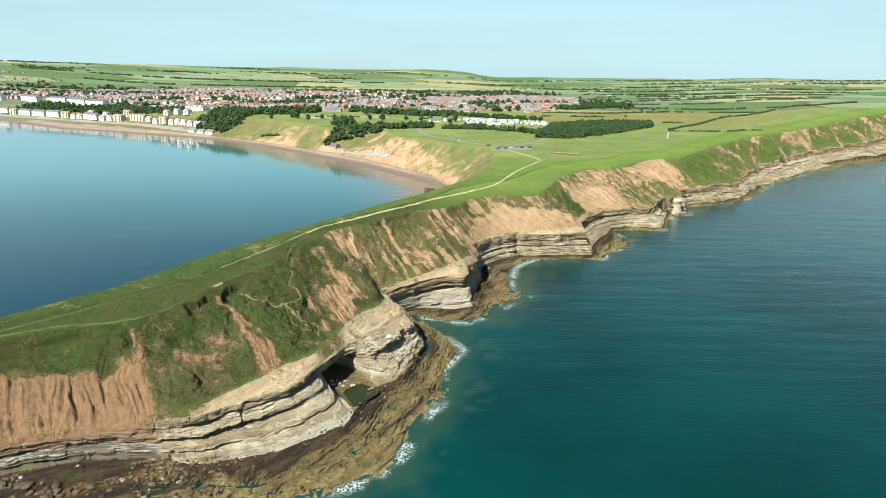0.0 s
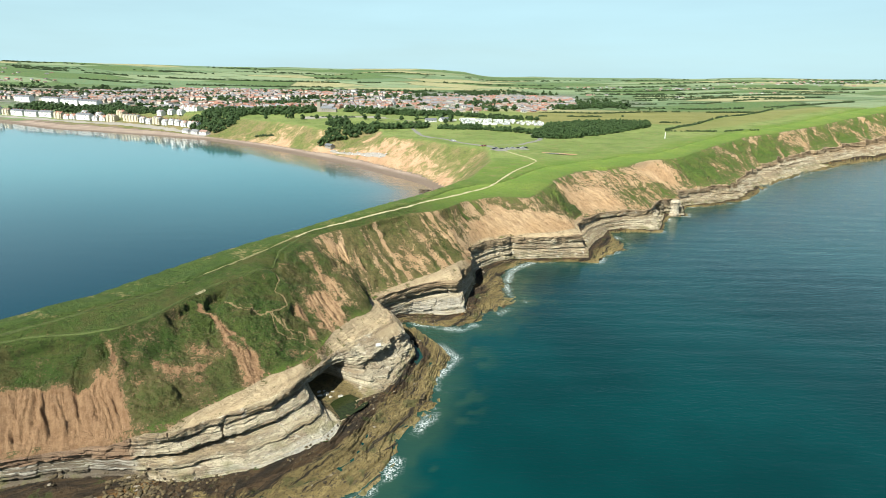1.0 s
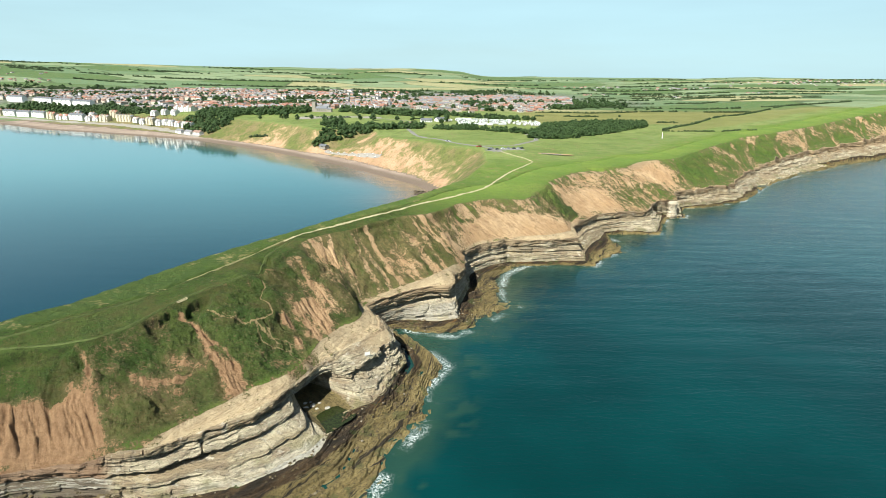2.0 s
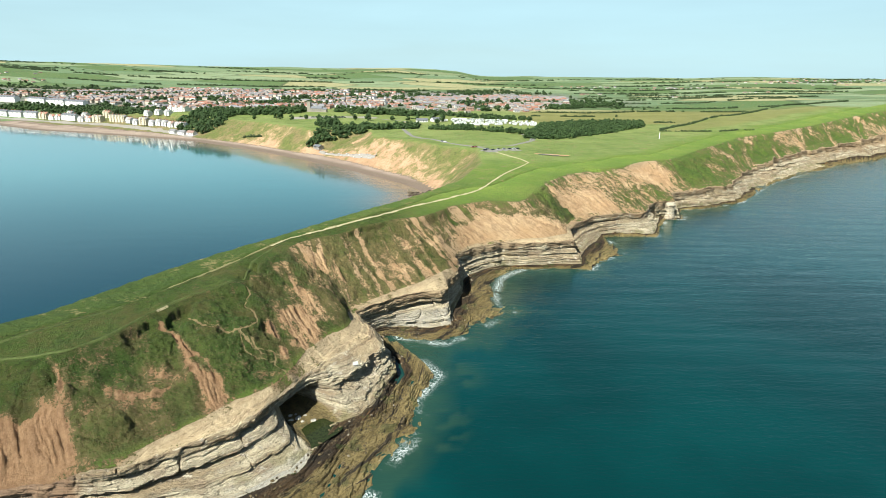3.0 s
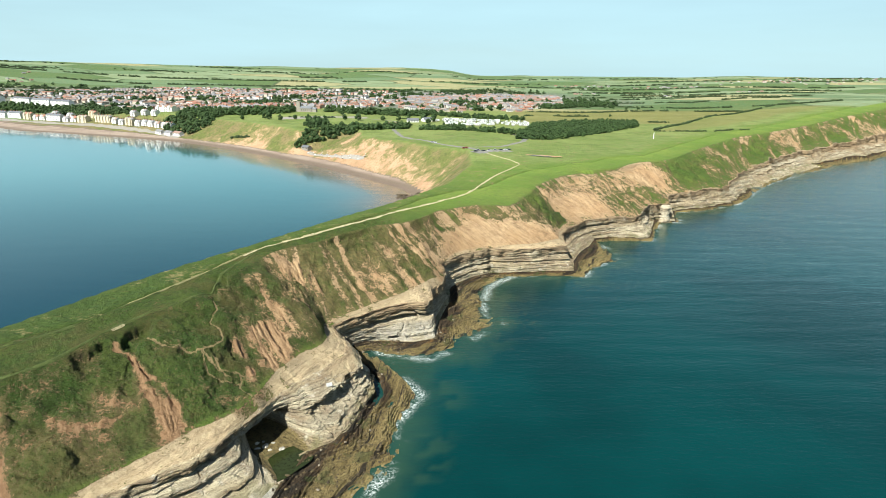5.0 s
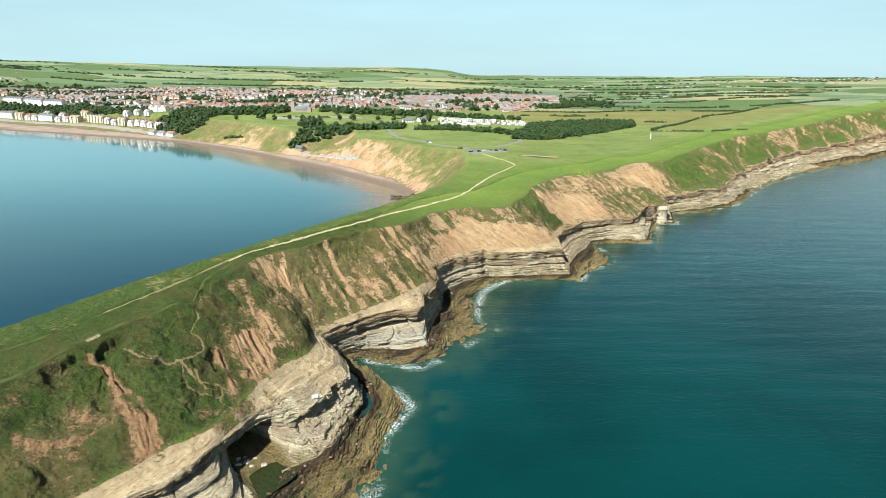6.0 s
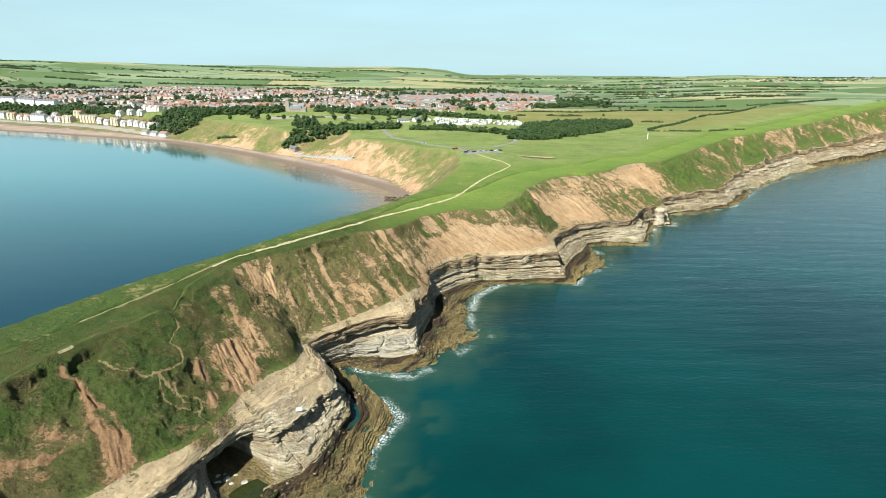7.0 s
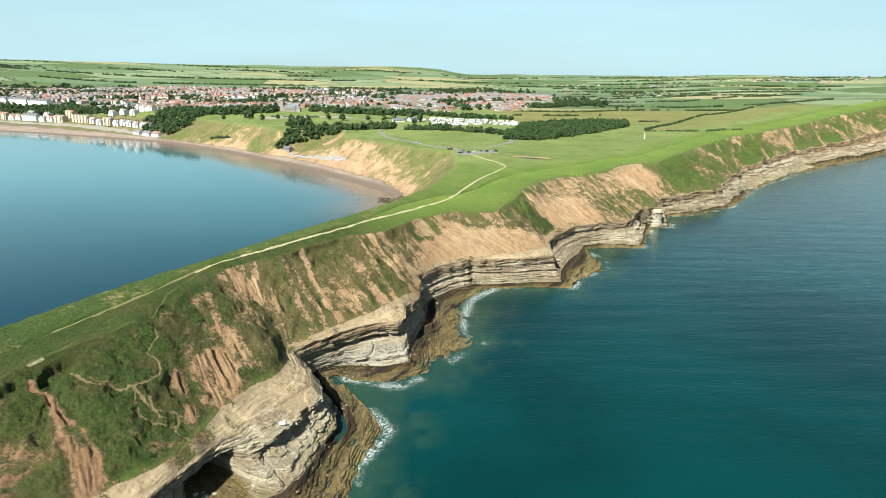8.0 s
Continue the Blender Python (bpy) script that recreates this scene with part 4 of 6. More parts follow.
def land():
    xs = axis(-470, 520, 3.0, -4900, 4900)
    ys = axis(141, 1060, 3.0, 130, 4900)
    x, y = np.meshgrid(xs, ys)
    z, f, out_top, out_foot, out_water = ground_height(x, y)
    slope_zone = out_top & ~out_foot
    f = np.where(out_foot, 1.0, f)
    clay = np.where(out_top, np.clip(0.10 + 0.7 * fbm(x / 40, y / 40, 0, 4, 81) + 0.42 * smooth(0.45, 0.9, f) + 0.28 * smooth(560, 640, y) * smooth(900, 720, y) * np.sin(np.pi * np.clip(f, 0, 1)), 0, 1), 0)
    clay = clay * (1 + 0.35 * smooth(700, 800, y)) * smooth(1010, 960, y) * smooth(510, 570, y)
    d_water, _, _ = line_distance(x, y, BAY_WATER)
    sand = np.where(out_water, 0.75, np.where(out_foot, 0.75 + 0.25 * smooth(4, 22, d_water), 0))
    r = np.hypot(x, y)
    town = smooth(0.1, 0.5, 1.2 * np.exp(-(((x + 620) / 1000) ** 4 + ((y - 1950) / 600) ** 4)) + 0.25 * fbm(x / 160, y / 160, 0, 3, 83)) * (1 - out_top)
    park = smooth(1210, 1330, y + 40 * fbm(x / 90, y / 90, 0, 3, 84)) * 1.0
    d_crest, _, _ = line_distance(x, y, CREST)
    lawn = smooth(500, 600, y) * smooth(2, 30, d_crest + 14 * fbm(x / 30, y / 30, 0, 3, 85)) * (1 - slope_zone * smooth(0.1, 0.4, f))
    d_hedge, hedge_side, _ = line_distance(x, y, [(120, 640), (320, 853), (402, 957), (520, 1110), (648, 1224), (760, 1330), (1100, 1700)])
    crop = smooth(2, 8, d_hedge) * smooth(15, 60, d_crest) * smooth(985, 995, y + 0.05 * x) * smooth(150, 180, x) * (hedge_side > 0)
    crop = np.maximum(crop, 0.8 * smooth(2, 8, d_hedge) * (hedge_side < 0) * smooth(860, 870, y + 0.05 * x) * smooth(40, 60, d_crest))
    cover = np.stack([clay, sand, town, park], -1).reshape(-1, 4)
    faces = grid_faces(len(ys), len(xs))
    keep = (r.ravel()[faces] < 4880).all(1)
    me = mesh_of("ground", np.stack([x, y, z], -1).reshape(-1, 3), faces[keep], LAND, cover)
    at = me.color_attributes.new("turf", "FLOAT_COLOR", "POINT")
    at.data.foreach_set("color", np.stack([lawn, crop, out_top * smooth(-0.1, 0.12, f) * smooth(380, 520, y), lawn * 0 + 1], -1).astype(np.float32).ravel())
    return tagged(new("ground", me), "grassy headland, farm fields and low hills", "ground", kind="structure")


land()


# ================= the sea =================
def sea():
    xs = axis(-260, 420, 2.0, -4900, 4900, 1.06)
    ys = axis(60, 700, 2.0, -4900, 4900, 1.06)
    x, y = np.meshgrid(xs, ys)
    d, side, _ = line_distance(x, y, EDGE)
    db, bay_side, _ = line_distance(x, y, BAY_WATER)
    dc, crest_side, _ = line_distance(x, y, CREST)
    open_sea = (crest_side < 0) | (y < 140) & (x > -150)
    shallow_and_sheen = np.where(open_sea, np.clip(1 - d / 13 + 0.6 * fbm(x / 12, y / 12, 0, 3, 91), 0, 1) * 0.5, 0)
    shallow_and_sheen = np.maximum(shallow_and_sheen, np.where(open_sea, 0.4 * smooth(0.1, 0.25, fbm(x / 11, y / 11, 0, 4, 92)) * smooth(22, 6, d), 0))
    beach_d, _, _ = line_distance(x, y, BAY_WATER[8:])
    # Bay paler up the shore: shoaling water plus sky reflection painted into its colour.
    shallow_and_sheen = np.where(open_sea, shallow_and_sheen, 0.9 * smooth(300, 720, y))
    calm = np.where(open_sea, 0, smooth(0, 60, db))
    silt = np.where(open_sea, 0, np.exp(-(beach_d / 48) ** 2) * smooth(420, 560, y) * 0.85)
    surf = np.where(open_sea, smooth(3.4, 0.0, d), 0)
    cover = np.stack([shallow_and_sheen, calm, silt, surf], -1).reshape(-1, 4)
    faces = grid_faces(len(ys), len(xs))
    keep = (np.hypot(x, y).ravel()[faces] < 4880).all(1)
    me = mesh_of("sea", np.stack([x, y, x * 0], -1).reshape(-1, 3), faces[keep], WATER, cover)
    return tagged(new("water", me), "calm teal sea with small ripples", "sea", kind="structure")


sea()


# ================= helpers for things =================
def part(name, bm, material, parent=None, label="", smooth_shade=False):
    """Links a bmesh, or a mesh that is shared, as one mesh object under a thing."""
    if isinstance(bm, bmesh.types.BMesh):
        me = bpy.data.meshes.new(name)
        bm.to_mesh(me)
        bm.free()
        for poly in me.polygons:
            poly.use_smooth = smooth_shade
        me.materials.append(material)
    else:
        me = bm
    ob = new(name, me)
    ob.parent = parent
    if label:
        ob["label"] = label
    return ob


def box(bm, x0, x1, y0, y1, z0, z1):
    v = [bm.verts.new((x, y, z)) for z in (z0, z1) for x, y in ((x0, y0), (x1, y0), (x1, y1), (x0, y1))]
    for q in ((3, 2, 1, 0), (4, 5, 6, 7), (0, 1, 5, 4), (1, 2, 6, 5), (2, 3, 7, 6), (3, 0, 4, 7)):
        bm.faces.new([v[i] for i in q])
    return bm


def gable_walls(length, width, eaves, ridge):
    """Walls with two gables; the ridge runs along x."""
    bm = bmesh.new()
    a, b = length / 2, width / 2
    p = [bm.verts.new(c) for c in ((-a, -b, -1.5), (a, -b, -1.5), (a, b, -1.5), (-a, b, -1.5), (-a, -b, eaves), (a, -b, eaves), (a, b, eaves), (-a, b, eaves), (-a, 0, ridge - 0.15), (a, 0, ridge - 0.15))]
    for q in ((0, 1, 5, 4), (2, 3, 7, 6), (1, 2, 6, 9, 5), (3, 0, 4, 8, 7), (4, 5, 9, 8), (6, 7, 8, 9), (3, 2, 1, 0)):
        bm.faces.new([p[i] for i in q])
    return bm


def gable_roof(length, width, eaves, ridge, over=0.4, thick=0.22):
    bm = bmesh.new()
    a, b = length / 2 + over, width / 2 + over
    fall = (ridge - eaves) / (width / 2) * over
    top = [(-b, eaves - fall + 0.05), (0, ridge + 0.05), (b, eaves - fall + 0.05)]
    under = [(y, z - thick) for y, z in reversed(top)]
    ring = top + under
    left = [bm.verts.new((-a, y, z)) for y, z in ring]
    right = [bm.verts.new((a, y, z)) for y, z in ring]
    for i in range(6):
        j = (i + 1) % 6
        bm.faces.new((left[i], right[i], right[j], left[j]))
    for side, order in ((left, (0, 1, 4, 5)), (left, (1, 2, 3, 4)), (right, (5, 4, 1, 0)), (right, (4, 3, 2, 1))):
        bm.faces.new([side[i] for i in order])
    bmesh.ops.recalc_face_normals(bm, faces=bm.faces)
    return bm


def rock_mesh(seed, flat=0.7):
    bm = bmesh.new()
    bmesh.ops.create_icosphere(bm, subdivisions=2, radius=1.0)
    for v in bm.verts:
        c = v.co.copy()
        k = 1 + 0.35 * noise.noise(c * 1.3 + Vector((seed * 7.1, 0, 0))) + 0.15 * noise.noise(c * 3 + Vector((0, seed * 3.3, 0)))
        v.co = Vector((round(c.x * k * 3.2) / 3.2 * 0.5 + c.x * k * 0.5, c.y * k, max(-0.4, c.z * k * flat)))
    return bm


view = bpy.context.view_layer
view.update()
GRAPH = bpy.context.evaluated_depsgraph_get()


def ground_at(x, y):
    """Height of the land or cliff under a place."""
    hit, place, *_ = scene.ray_cast(GRAPH, (x, y, 400), (0, 0, -1))
    return place.z if hit else 0.0


# ================= materials of things =================
def house_wall_material():
    n = Nodes("house_wall", 0.85)
    r = n.object_random()
    c = n.mix(n.ramp(r, 0.40, 0.44), (0.60, 0.58, 0.53), (0.48, 0.41, 0.33))
    c = n.mix(n.ramp(r, 0.68, 0.72), c, (0.36, 0.20, 0.14))
    c = n.mix(n.ramp(r, 0.82, 0.86), c, (0.40, 0.27, 0.19))
    return n.done(n.mix(n.math("MULTIPLY", n.noise(0.6, 4), 0.3), c, (0.25, 0.20, 0.16)))


def roof_material(island=False):
    n = Nodes("roof_tiles", 0.85)
    r = n.island if island else n.object_random()
    r = n.math("ADD", r, n.math("MULTIPLY", n.math("SUBTRACT", n.noise(0.006, 2), 0.35), 0.55))
    c = n.mix(n.ramp(r, 0.22, 0.28), (0.31, 0.145, 0.10), (0.25, 0.165, 0.13))
    c = n.mix(n.ramp(r, 0.50, 0.55), c, (0.31, 0.275, 0.24))
    c = n.mix(n.ramp(r, 0.66, 0.72), c, (0.20, 0.20, 0.21))
    w = n.tree.nodes.new("ShaderNodeTexWave")
    w.bands_direction = "Z"
    n.put(w.inputs["Vector"], n.position)
    w.inputs["Scale"].default_value, w.inputs["Distortion"].default_value = 1.6, 1.0
    c = n.mix(n.math("MULTIPLY", w.outputs[1], 0.2), c, (0.08, 0.06, 0.05))
    return n.done(n.mix(n.math("MULTIPLY", n.noise(0.5, 4), 0.3), c, (0.10, 0.08, 0.065)))


def far_wall_material():
    n = Nodes("far_wall", 0.85)
    c = n.mix(n.ramp(n.island, 0.35, 0.40), (0.60, 0.58, 0.54), (0.48, 0.41, 0.33))
    c = n.mix(n.ramp(n.island, 0.78, 0.82), c, (0.36, 0.22, 0.16))
    return n.done(n.mix(n.math("MULTIPLY", n.noise(0.3, 4), 0.3), c, (0.22, 0.19, 0.16)))


def leaf_material(name, dark, light):
    n = Nodes(name, 0.75)
    c = n.mix(n.island, dark, light)
    c = n.mix(n.math("MULTIPLY", n.noise(0.05, 3), 0.55), c, tuple(0.6 * a for a in dark))
    return n.done(n.mix(n.math("MULTIPLY", n.noise(1.5, 4), 0.4), c, tuple(0.55 * a for a in dark)))


HOUSE_WALL, ROOF, FAR_ROOF, FAR_WALL = house_wall_material(), roof_material(), roof_material(True), far_wall_material()
LEAVES = leaf_material("leaves", (0.024, 0.048, 0.012), (0.055, 0.090, 0.024))
HEDGE = leaf_material("hedge_leaves", (0.034, 0.056, 0.020), (0.062, 0.088, 0.032))
BARK = plain("bark", (0.10, 0.075, 0.05), 0.9)
GLASS = plain("window_glass", (0.03, 0.035, 0.04), 0.12, 0.2)
WHITE = plain("white_render", (0.66, 0.65, 0.61), 0.7, 0.08)
CREAM = plain("cream_render", (0.52, 0.46, 0.33), 0.75, 0.1)
SLATE = plain("slate", (0.13, 0.135, 0.145), 0.6, 0.2)
STONE = plain("church_stone", (0.26, 0.235, 0.19), 0.9, 0.2)
BRICK = plain("chimney_brick", (0.30, 0.15, 0.10), 0.9, 0.2)
WHITE_METAL = plain("white_metal", (0.66, 0.67, 0.66), 0.4, 0.05)
PATH_EARTH = plain("path_earth", (0.36, 0.315, 0.185), 0.95, 0.22, 0.4)
TRAIL_EARTH = plain("trail_earth", (0.066, 0.084, 0.023), 0.95, 0.35, 0.4)
CLAY_BANK = plain("clay_bank", (0.42, 0.26, 0.14), 0.95, 0.2, 0.4)
ASPHALT = plain("asphalt", (0.20, 0.19, 0.17), 0.9, 0.2, 0.2)
CONCRETE = plain("concrete", (0.24, 0.22, 0.19), 0.9, 0.15, 0.3)
RUBBER = plain("rubber", (0.02, 0.02, 0.02), 0.8)
PALE_ROCK = plain("pale_boulder", (0.42, 0.39, 0.32), 0.9, 0.3, 0.8)
DARK_ROCK = plain("dark_boulder", (0.075, 0.058, 0.036), 0.85, 0.5, 0.8)
POOL = plain("pool_water", (0.022, 0.028, 0.009), 0.08, 0.3)


# ================= paths and roads =================
def ribbon(name, points, width, material, label, category, lift=0.30, step=1.2):
    p = np.array(points, float)
    length = np.concatenate([[0], np.cumsum(np.hypot(*np.diff(p, axis=0).T))])
    t = np.interp(np.arange(0, length[-1], step), length, np.arange(len(p)))
    c = spline(p, t)
    d = np.gradient(c, axis=0)
    d = d / (np.linalg.norm(d, axis=1)[:, None] + 1e-9)
    nrm = np.stack([-d[:, 1], d[:, 0]], -1)
    verts = []
    for k in range(len(c)):
        w = width * (0.5 + 0.22 * float(value_noise(k * 0.35, 3.0, 0, 44)))
        for s in (-1, -0.5, 0, 0.5, 1):
            x, y = c[k] + nrm[k] * s * w
            verts.append((x, y, ground_at(x, y) + lift * (1 - 0.9 * abs(s))))
    me = mesh_of(name, verts, grid_faces(len(c), 5)[:, ::-1], material)
    return tagged(new(name, me), label, category, kind="structure")


ribbon("ridge_trail", [(-160, 149), (-140, 162), (-128, 172), (-119, 180), (-107, 193), (-96, 207), (-85, 225.5), (-78, 240), (-70.5, 256.5)], 1.0, TRAIL_EARTH, "faint trodden trail on the grassy ridge", "path")
ribbon("worn_trail", [(-92, 214), (-84, 228), (-77, 242), (-70.5, 256.5), (-60, 281)], 0.9, plain("worn_earth", (0.190, 0.175, 0.080), 0.95, 0.3, 0.5), "worn trail of trodden earth on the ridge", "path", 0.42)
ribbon("bare_patch", [(-84, 205.5), (-82.6, 207.5), (-81.6, 209.6)], 1.2, plain("bare_soil", (0.225, 0.195, 0.115), 0.95, 0.3, 0.8), "bare trodden patch at the top of the slope", "path", 0.2, 0.6)
ribbon("footpath", [(-64, 272), (-60, 281), (-48, 296), (-38.5, 309), (-23, 327.5), (-3.5, 354.5), (21, 386), (38, 410), (58, 468), (81, 521), (90.8, 542.6), (86, 569), (76, 588), (68, 600)],
       1.6, PATH_EARTH, "worn pale earth footpath along the grassy ridge", "path")
ribbon("trail", [(-140, 160.5), (-132, 165), (-120, 172), (-98.5, 179), (-91.5, 188), (-82, 211), (-72, 224.5), (-65, 238.5), (-66, 252), (-60, 276)], 0.9, TRAIL_EARTH, "faint trodden trail in turf along the cliff edge", "path")
ribbon("access_road", [(68, 600), (62, 622), (52, 655), (90, 668), (122, 722), (135, 775), (118, 800)], 5.0, ASPHALT, "grey tarmac access road beside the car park", "road", 0.14)
ribbon("park_road", [(52, 655), (20, 700), (-20, 790), (-40, 900), (-20, 965), (-60, 1010), (-140, 1080)], 5.0, ASPHALT, "grey tarmac road through the country park", "road", 0.14, 4.0)
ribbon("promenade", [(-390, 1022), (-455, 1076), (-520, 1122), (-600, 1170), (-735, 1235), (-985, 1352), (-1300, 1480)], 11.0, CONCRETE, "pale concrete promenade behind the beach", "promenade", 0.5, 6.0)
ribbon("showground", [(-235, 1055), (-190, 1060), (-140, 1062), (-90, 1060)], 34.0, CONCRETE, "pale gravel overflow parking on the hill", "parking", 0.3, 6.0)
ribbon("car_park", [(56, 606), (72, 617), (92, 628)], 13.0, ASPHALT, "tarmac car park on the clifftop", "parking", 0.2)


# ================= trees, woods and hedges =================
def ico():
    bm = bmesh.new()
    bmesh.ops.create_icosphere(bm, subdivisions=1, radius=1.0)
    v = np.array([x.co[:] for x in bm.verts])
    f = np.array([[x.index for x in q.verts] for q in bm.faces])
    bm.free()
    return v, f


ICO_V, ICO_F = ico()
RNG = np.random.default_rng(5)


def crown_arrays(height, width, clumps=16, base=0.28):
    """Leafy clumps of a crown and loose sprays between them, as vertices and triangles."""
    vs, fs, count = [], [], 0
    for k in range(clumps):
        a, u = RNG.uniform(0, 6.283), RNG.uniform(0, 1)
        zc = height * (base + (0.92 - base) * u)
        rr = width * 0.5 * math.sqrt(max(0.05, 1 - (2 * u - 0.85) ** 2)) * RNG.uniform(0.35, 0.85)
        size = width * RNG.uniform(0.16, 0.27)
        v = ICO_V * size * RNG.uniform(0.65, 1.25, (len(ICO_V), 1)) * np.array([1, 1, 0.8])
        vs.append(v + np.array([rr * math.cos(a), rr * math.sin(a), zc]))
        fs.append(ICO_F + count)
        count += len(v)
    for k in range(clumps * 4):
        a, u = RNG.uniform(0, 6.283), RNG.uniform(0, 1)
        rr = width * 0.56 * math.sqrt(max(0.05, 1 - (2 * u - 0.85) ** 2)) * RNG.uniform(0.7, 1.0)
        c = np.array([rr * math.cos(a), rr * math.sin(a), height * (base + (1 - base) * u)])
        vs.append(c + RNG.normal(0, width * 0.045, (3, 3)))
        fs.append(np.array([[0, 1, 2]]) + count)
        count += 3
    return np.concatenate(vs), np.concatenate(fs)


CROWNS = [crown_arrays(1.0, w, 15, b) for w, b in ((0.9, 0.22), (1.05, 0.2), (0.8, 0.26), (1.2, 0.18))]


def stuff_of(name, pieces, material, label, category):
    vs, fs, count = [], [], 0
    for v, f in pieces:
        vs.append(v)
        fs.append(f + count)
        count += len(v)
    me = mesh_of(name, np.concatenate(vs), np.concatenate(fs), material, None, False)
    return tagged(new(name, me), label, category, kind="stuff")


def placed(arrays, x, y, size, squash=1.0, sink=0.0, z=None):
    v, f = arrays
    a = RNG.uniform(0, 6.283)
    c, s = math.cos(a), math.sin(a)
    p = np.empty_like(v)
    p[:, 0], p[:, 1] = (v[:, 0] * c - v[:, 1] * s) * size / squash, (v[:, 0] * s + v[:, 1] * c) * size / squash
    p[:, 2] = v[:, 2] * size * squash
    return p + np.array([x, y, (ground_at(x, y) if z is None else z) - sink]), f


def in_polygon(x, y, poly):
    inside = False
    for (ax, ay), (bx, by) in zip(poly, poly[1:] + poly[:1]):
        if (ay > y) != (by > y) and x < (bx - ax) * (y - ay) / (by - ay) + ax:
            inside = not inside
    return inside


def wood(name, poly, spacing, size, label):
    xs, ys = [p[0] for p in poly], [p[1] for p in poly]
    pieces = []
    y = min(ys)
    while y < max(ys):
        x = min(xs)
        while x < max(xs):
            px, py = x + RNG.uniform(-0.45, 0.45) * spacing, y + RNG.uniform(-0.45, 0.45) * spacing
            if in_polygon(px, py, poly):
                s = size * RNG.uniform(0.6, 1.2)
                pieces.append(placed(CROWNS[RNG.integers(4)], px, py, s, 1.0, 0.22 * s))
            x += spacing
        y += spacing
    if pieces:
        stuff_of(name, pieces, LEAVES, label, "wood")


WOOD_LABEL = "dense dark green broadleaf wood"
wood("plantation", [(118, 745), (160, 735), (235, 815), (322, 912), (346, 990), (250, 985), (170, 935), (128, 800)], 6.0, 7.5, "dense green plantation beside the pasture")
wood("shelter_belt", [(0, 868), (60, 850), (126, 790), (134, 812), (66, 885), (4, 892)], 7.0, 8, "belt of low trees in front of the caravans")
wood("tree_belt", [(-5, 1150), (85, 1060), (170, 1025), (178, 1045), (90, 1090), (0, 1195)], 8.0, 9, "belt of trees behind the caravan park")
wood("ravine_wood", [(-165, 848), (-140, 852), (-100, 868), (-20, 880), (-12, 915), (-75, 905), (-120, 915), (-158, 875)], 7.0, 10, "dark green wood filling the ravine")
wood("ravine_trees", [(-168, 915), (-148, 905), (-132, 930), (-150, 990), (-172, 985)], 7.5, 11, "group of dark trees at the top of the ravine")
wood("churchyard_wood", [(-440, 1150), (-300, 1130), (-230, 1118), (-215, 1160), (-300, 1185), (-440, 1215)], 9.0, 13, WOOD_LABEL)
wood("hillside_wood", [(-376, 1022), (-436, 1072), (-458, 1122), (-420, 1150), (-350, 1130), (-356, 1075), (-340, 1045)], 8.0, 11, "dark green wood on the bank above the beach")
wood("east_wood", [(-180, 1145), (-60, 1110), (10, 1110), (10, 1150), (-60, 1155), (-180, 1185)], 9.0, 12, WOOD_LABEL)
wood("terrace_wood", [(-975, 1385), (-850, 1355), (-830, 1385), (-950, 1425)], 9.0, 13, "green wood below the white terraces")
wood("garden_wood", [(-770, 1300), (-650, 1250), (-560, 1215), (-520, 1230), (-560, 1290), (-660, 1320), (-770, 1360)], 9.5, 13, "green trees in the gardens above the seafront")
wood("seafront_wood", [(-830, 1330), (-700, 1275), (-610, 1235), (-600, 1260), (-690, 1310), (-820, 1365)], 9.0, 12, "green trees behind the seafront houses")
wood("estate_wood", [(265, 1330), (420, 1440), (440, 1480), (300, 1420), (255, 1380)], 10.0, 12, WOOD_LABEL)
wood("town_trees", [(-520, 1480), (-360, 1500), (-340, 1560), (-520, 1560)], 15.0, 13, "trees among the houses of the town")
wood("station_trees", [(-1250, 1950), (-900, 2000), (-900, 2060), (-1250, 2010)], 15.0, 15, "trees at the edge of the town")


town_green = []
for k in range(3000):
    x, y = RNG.uniform(-1750, 460), RNG.uniform(1240, 2650)
    if fbm(x / 130, y / 90, 0, 3, 95) > 0.03 and ground_at(x, y) > 9:
        town_green.append(placed(CROWNS[RNG.integers(4)], x, y, RNG.uniform(7, 15), 0.9, 1.5))
stuff_of("garden_trees", town_green, LEAVES, "green trees in gardens among the houses", "trees")


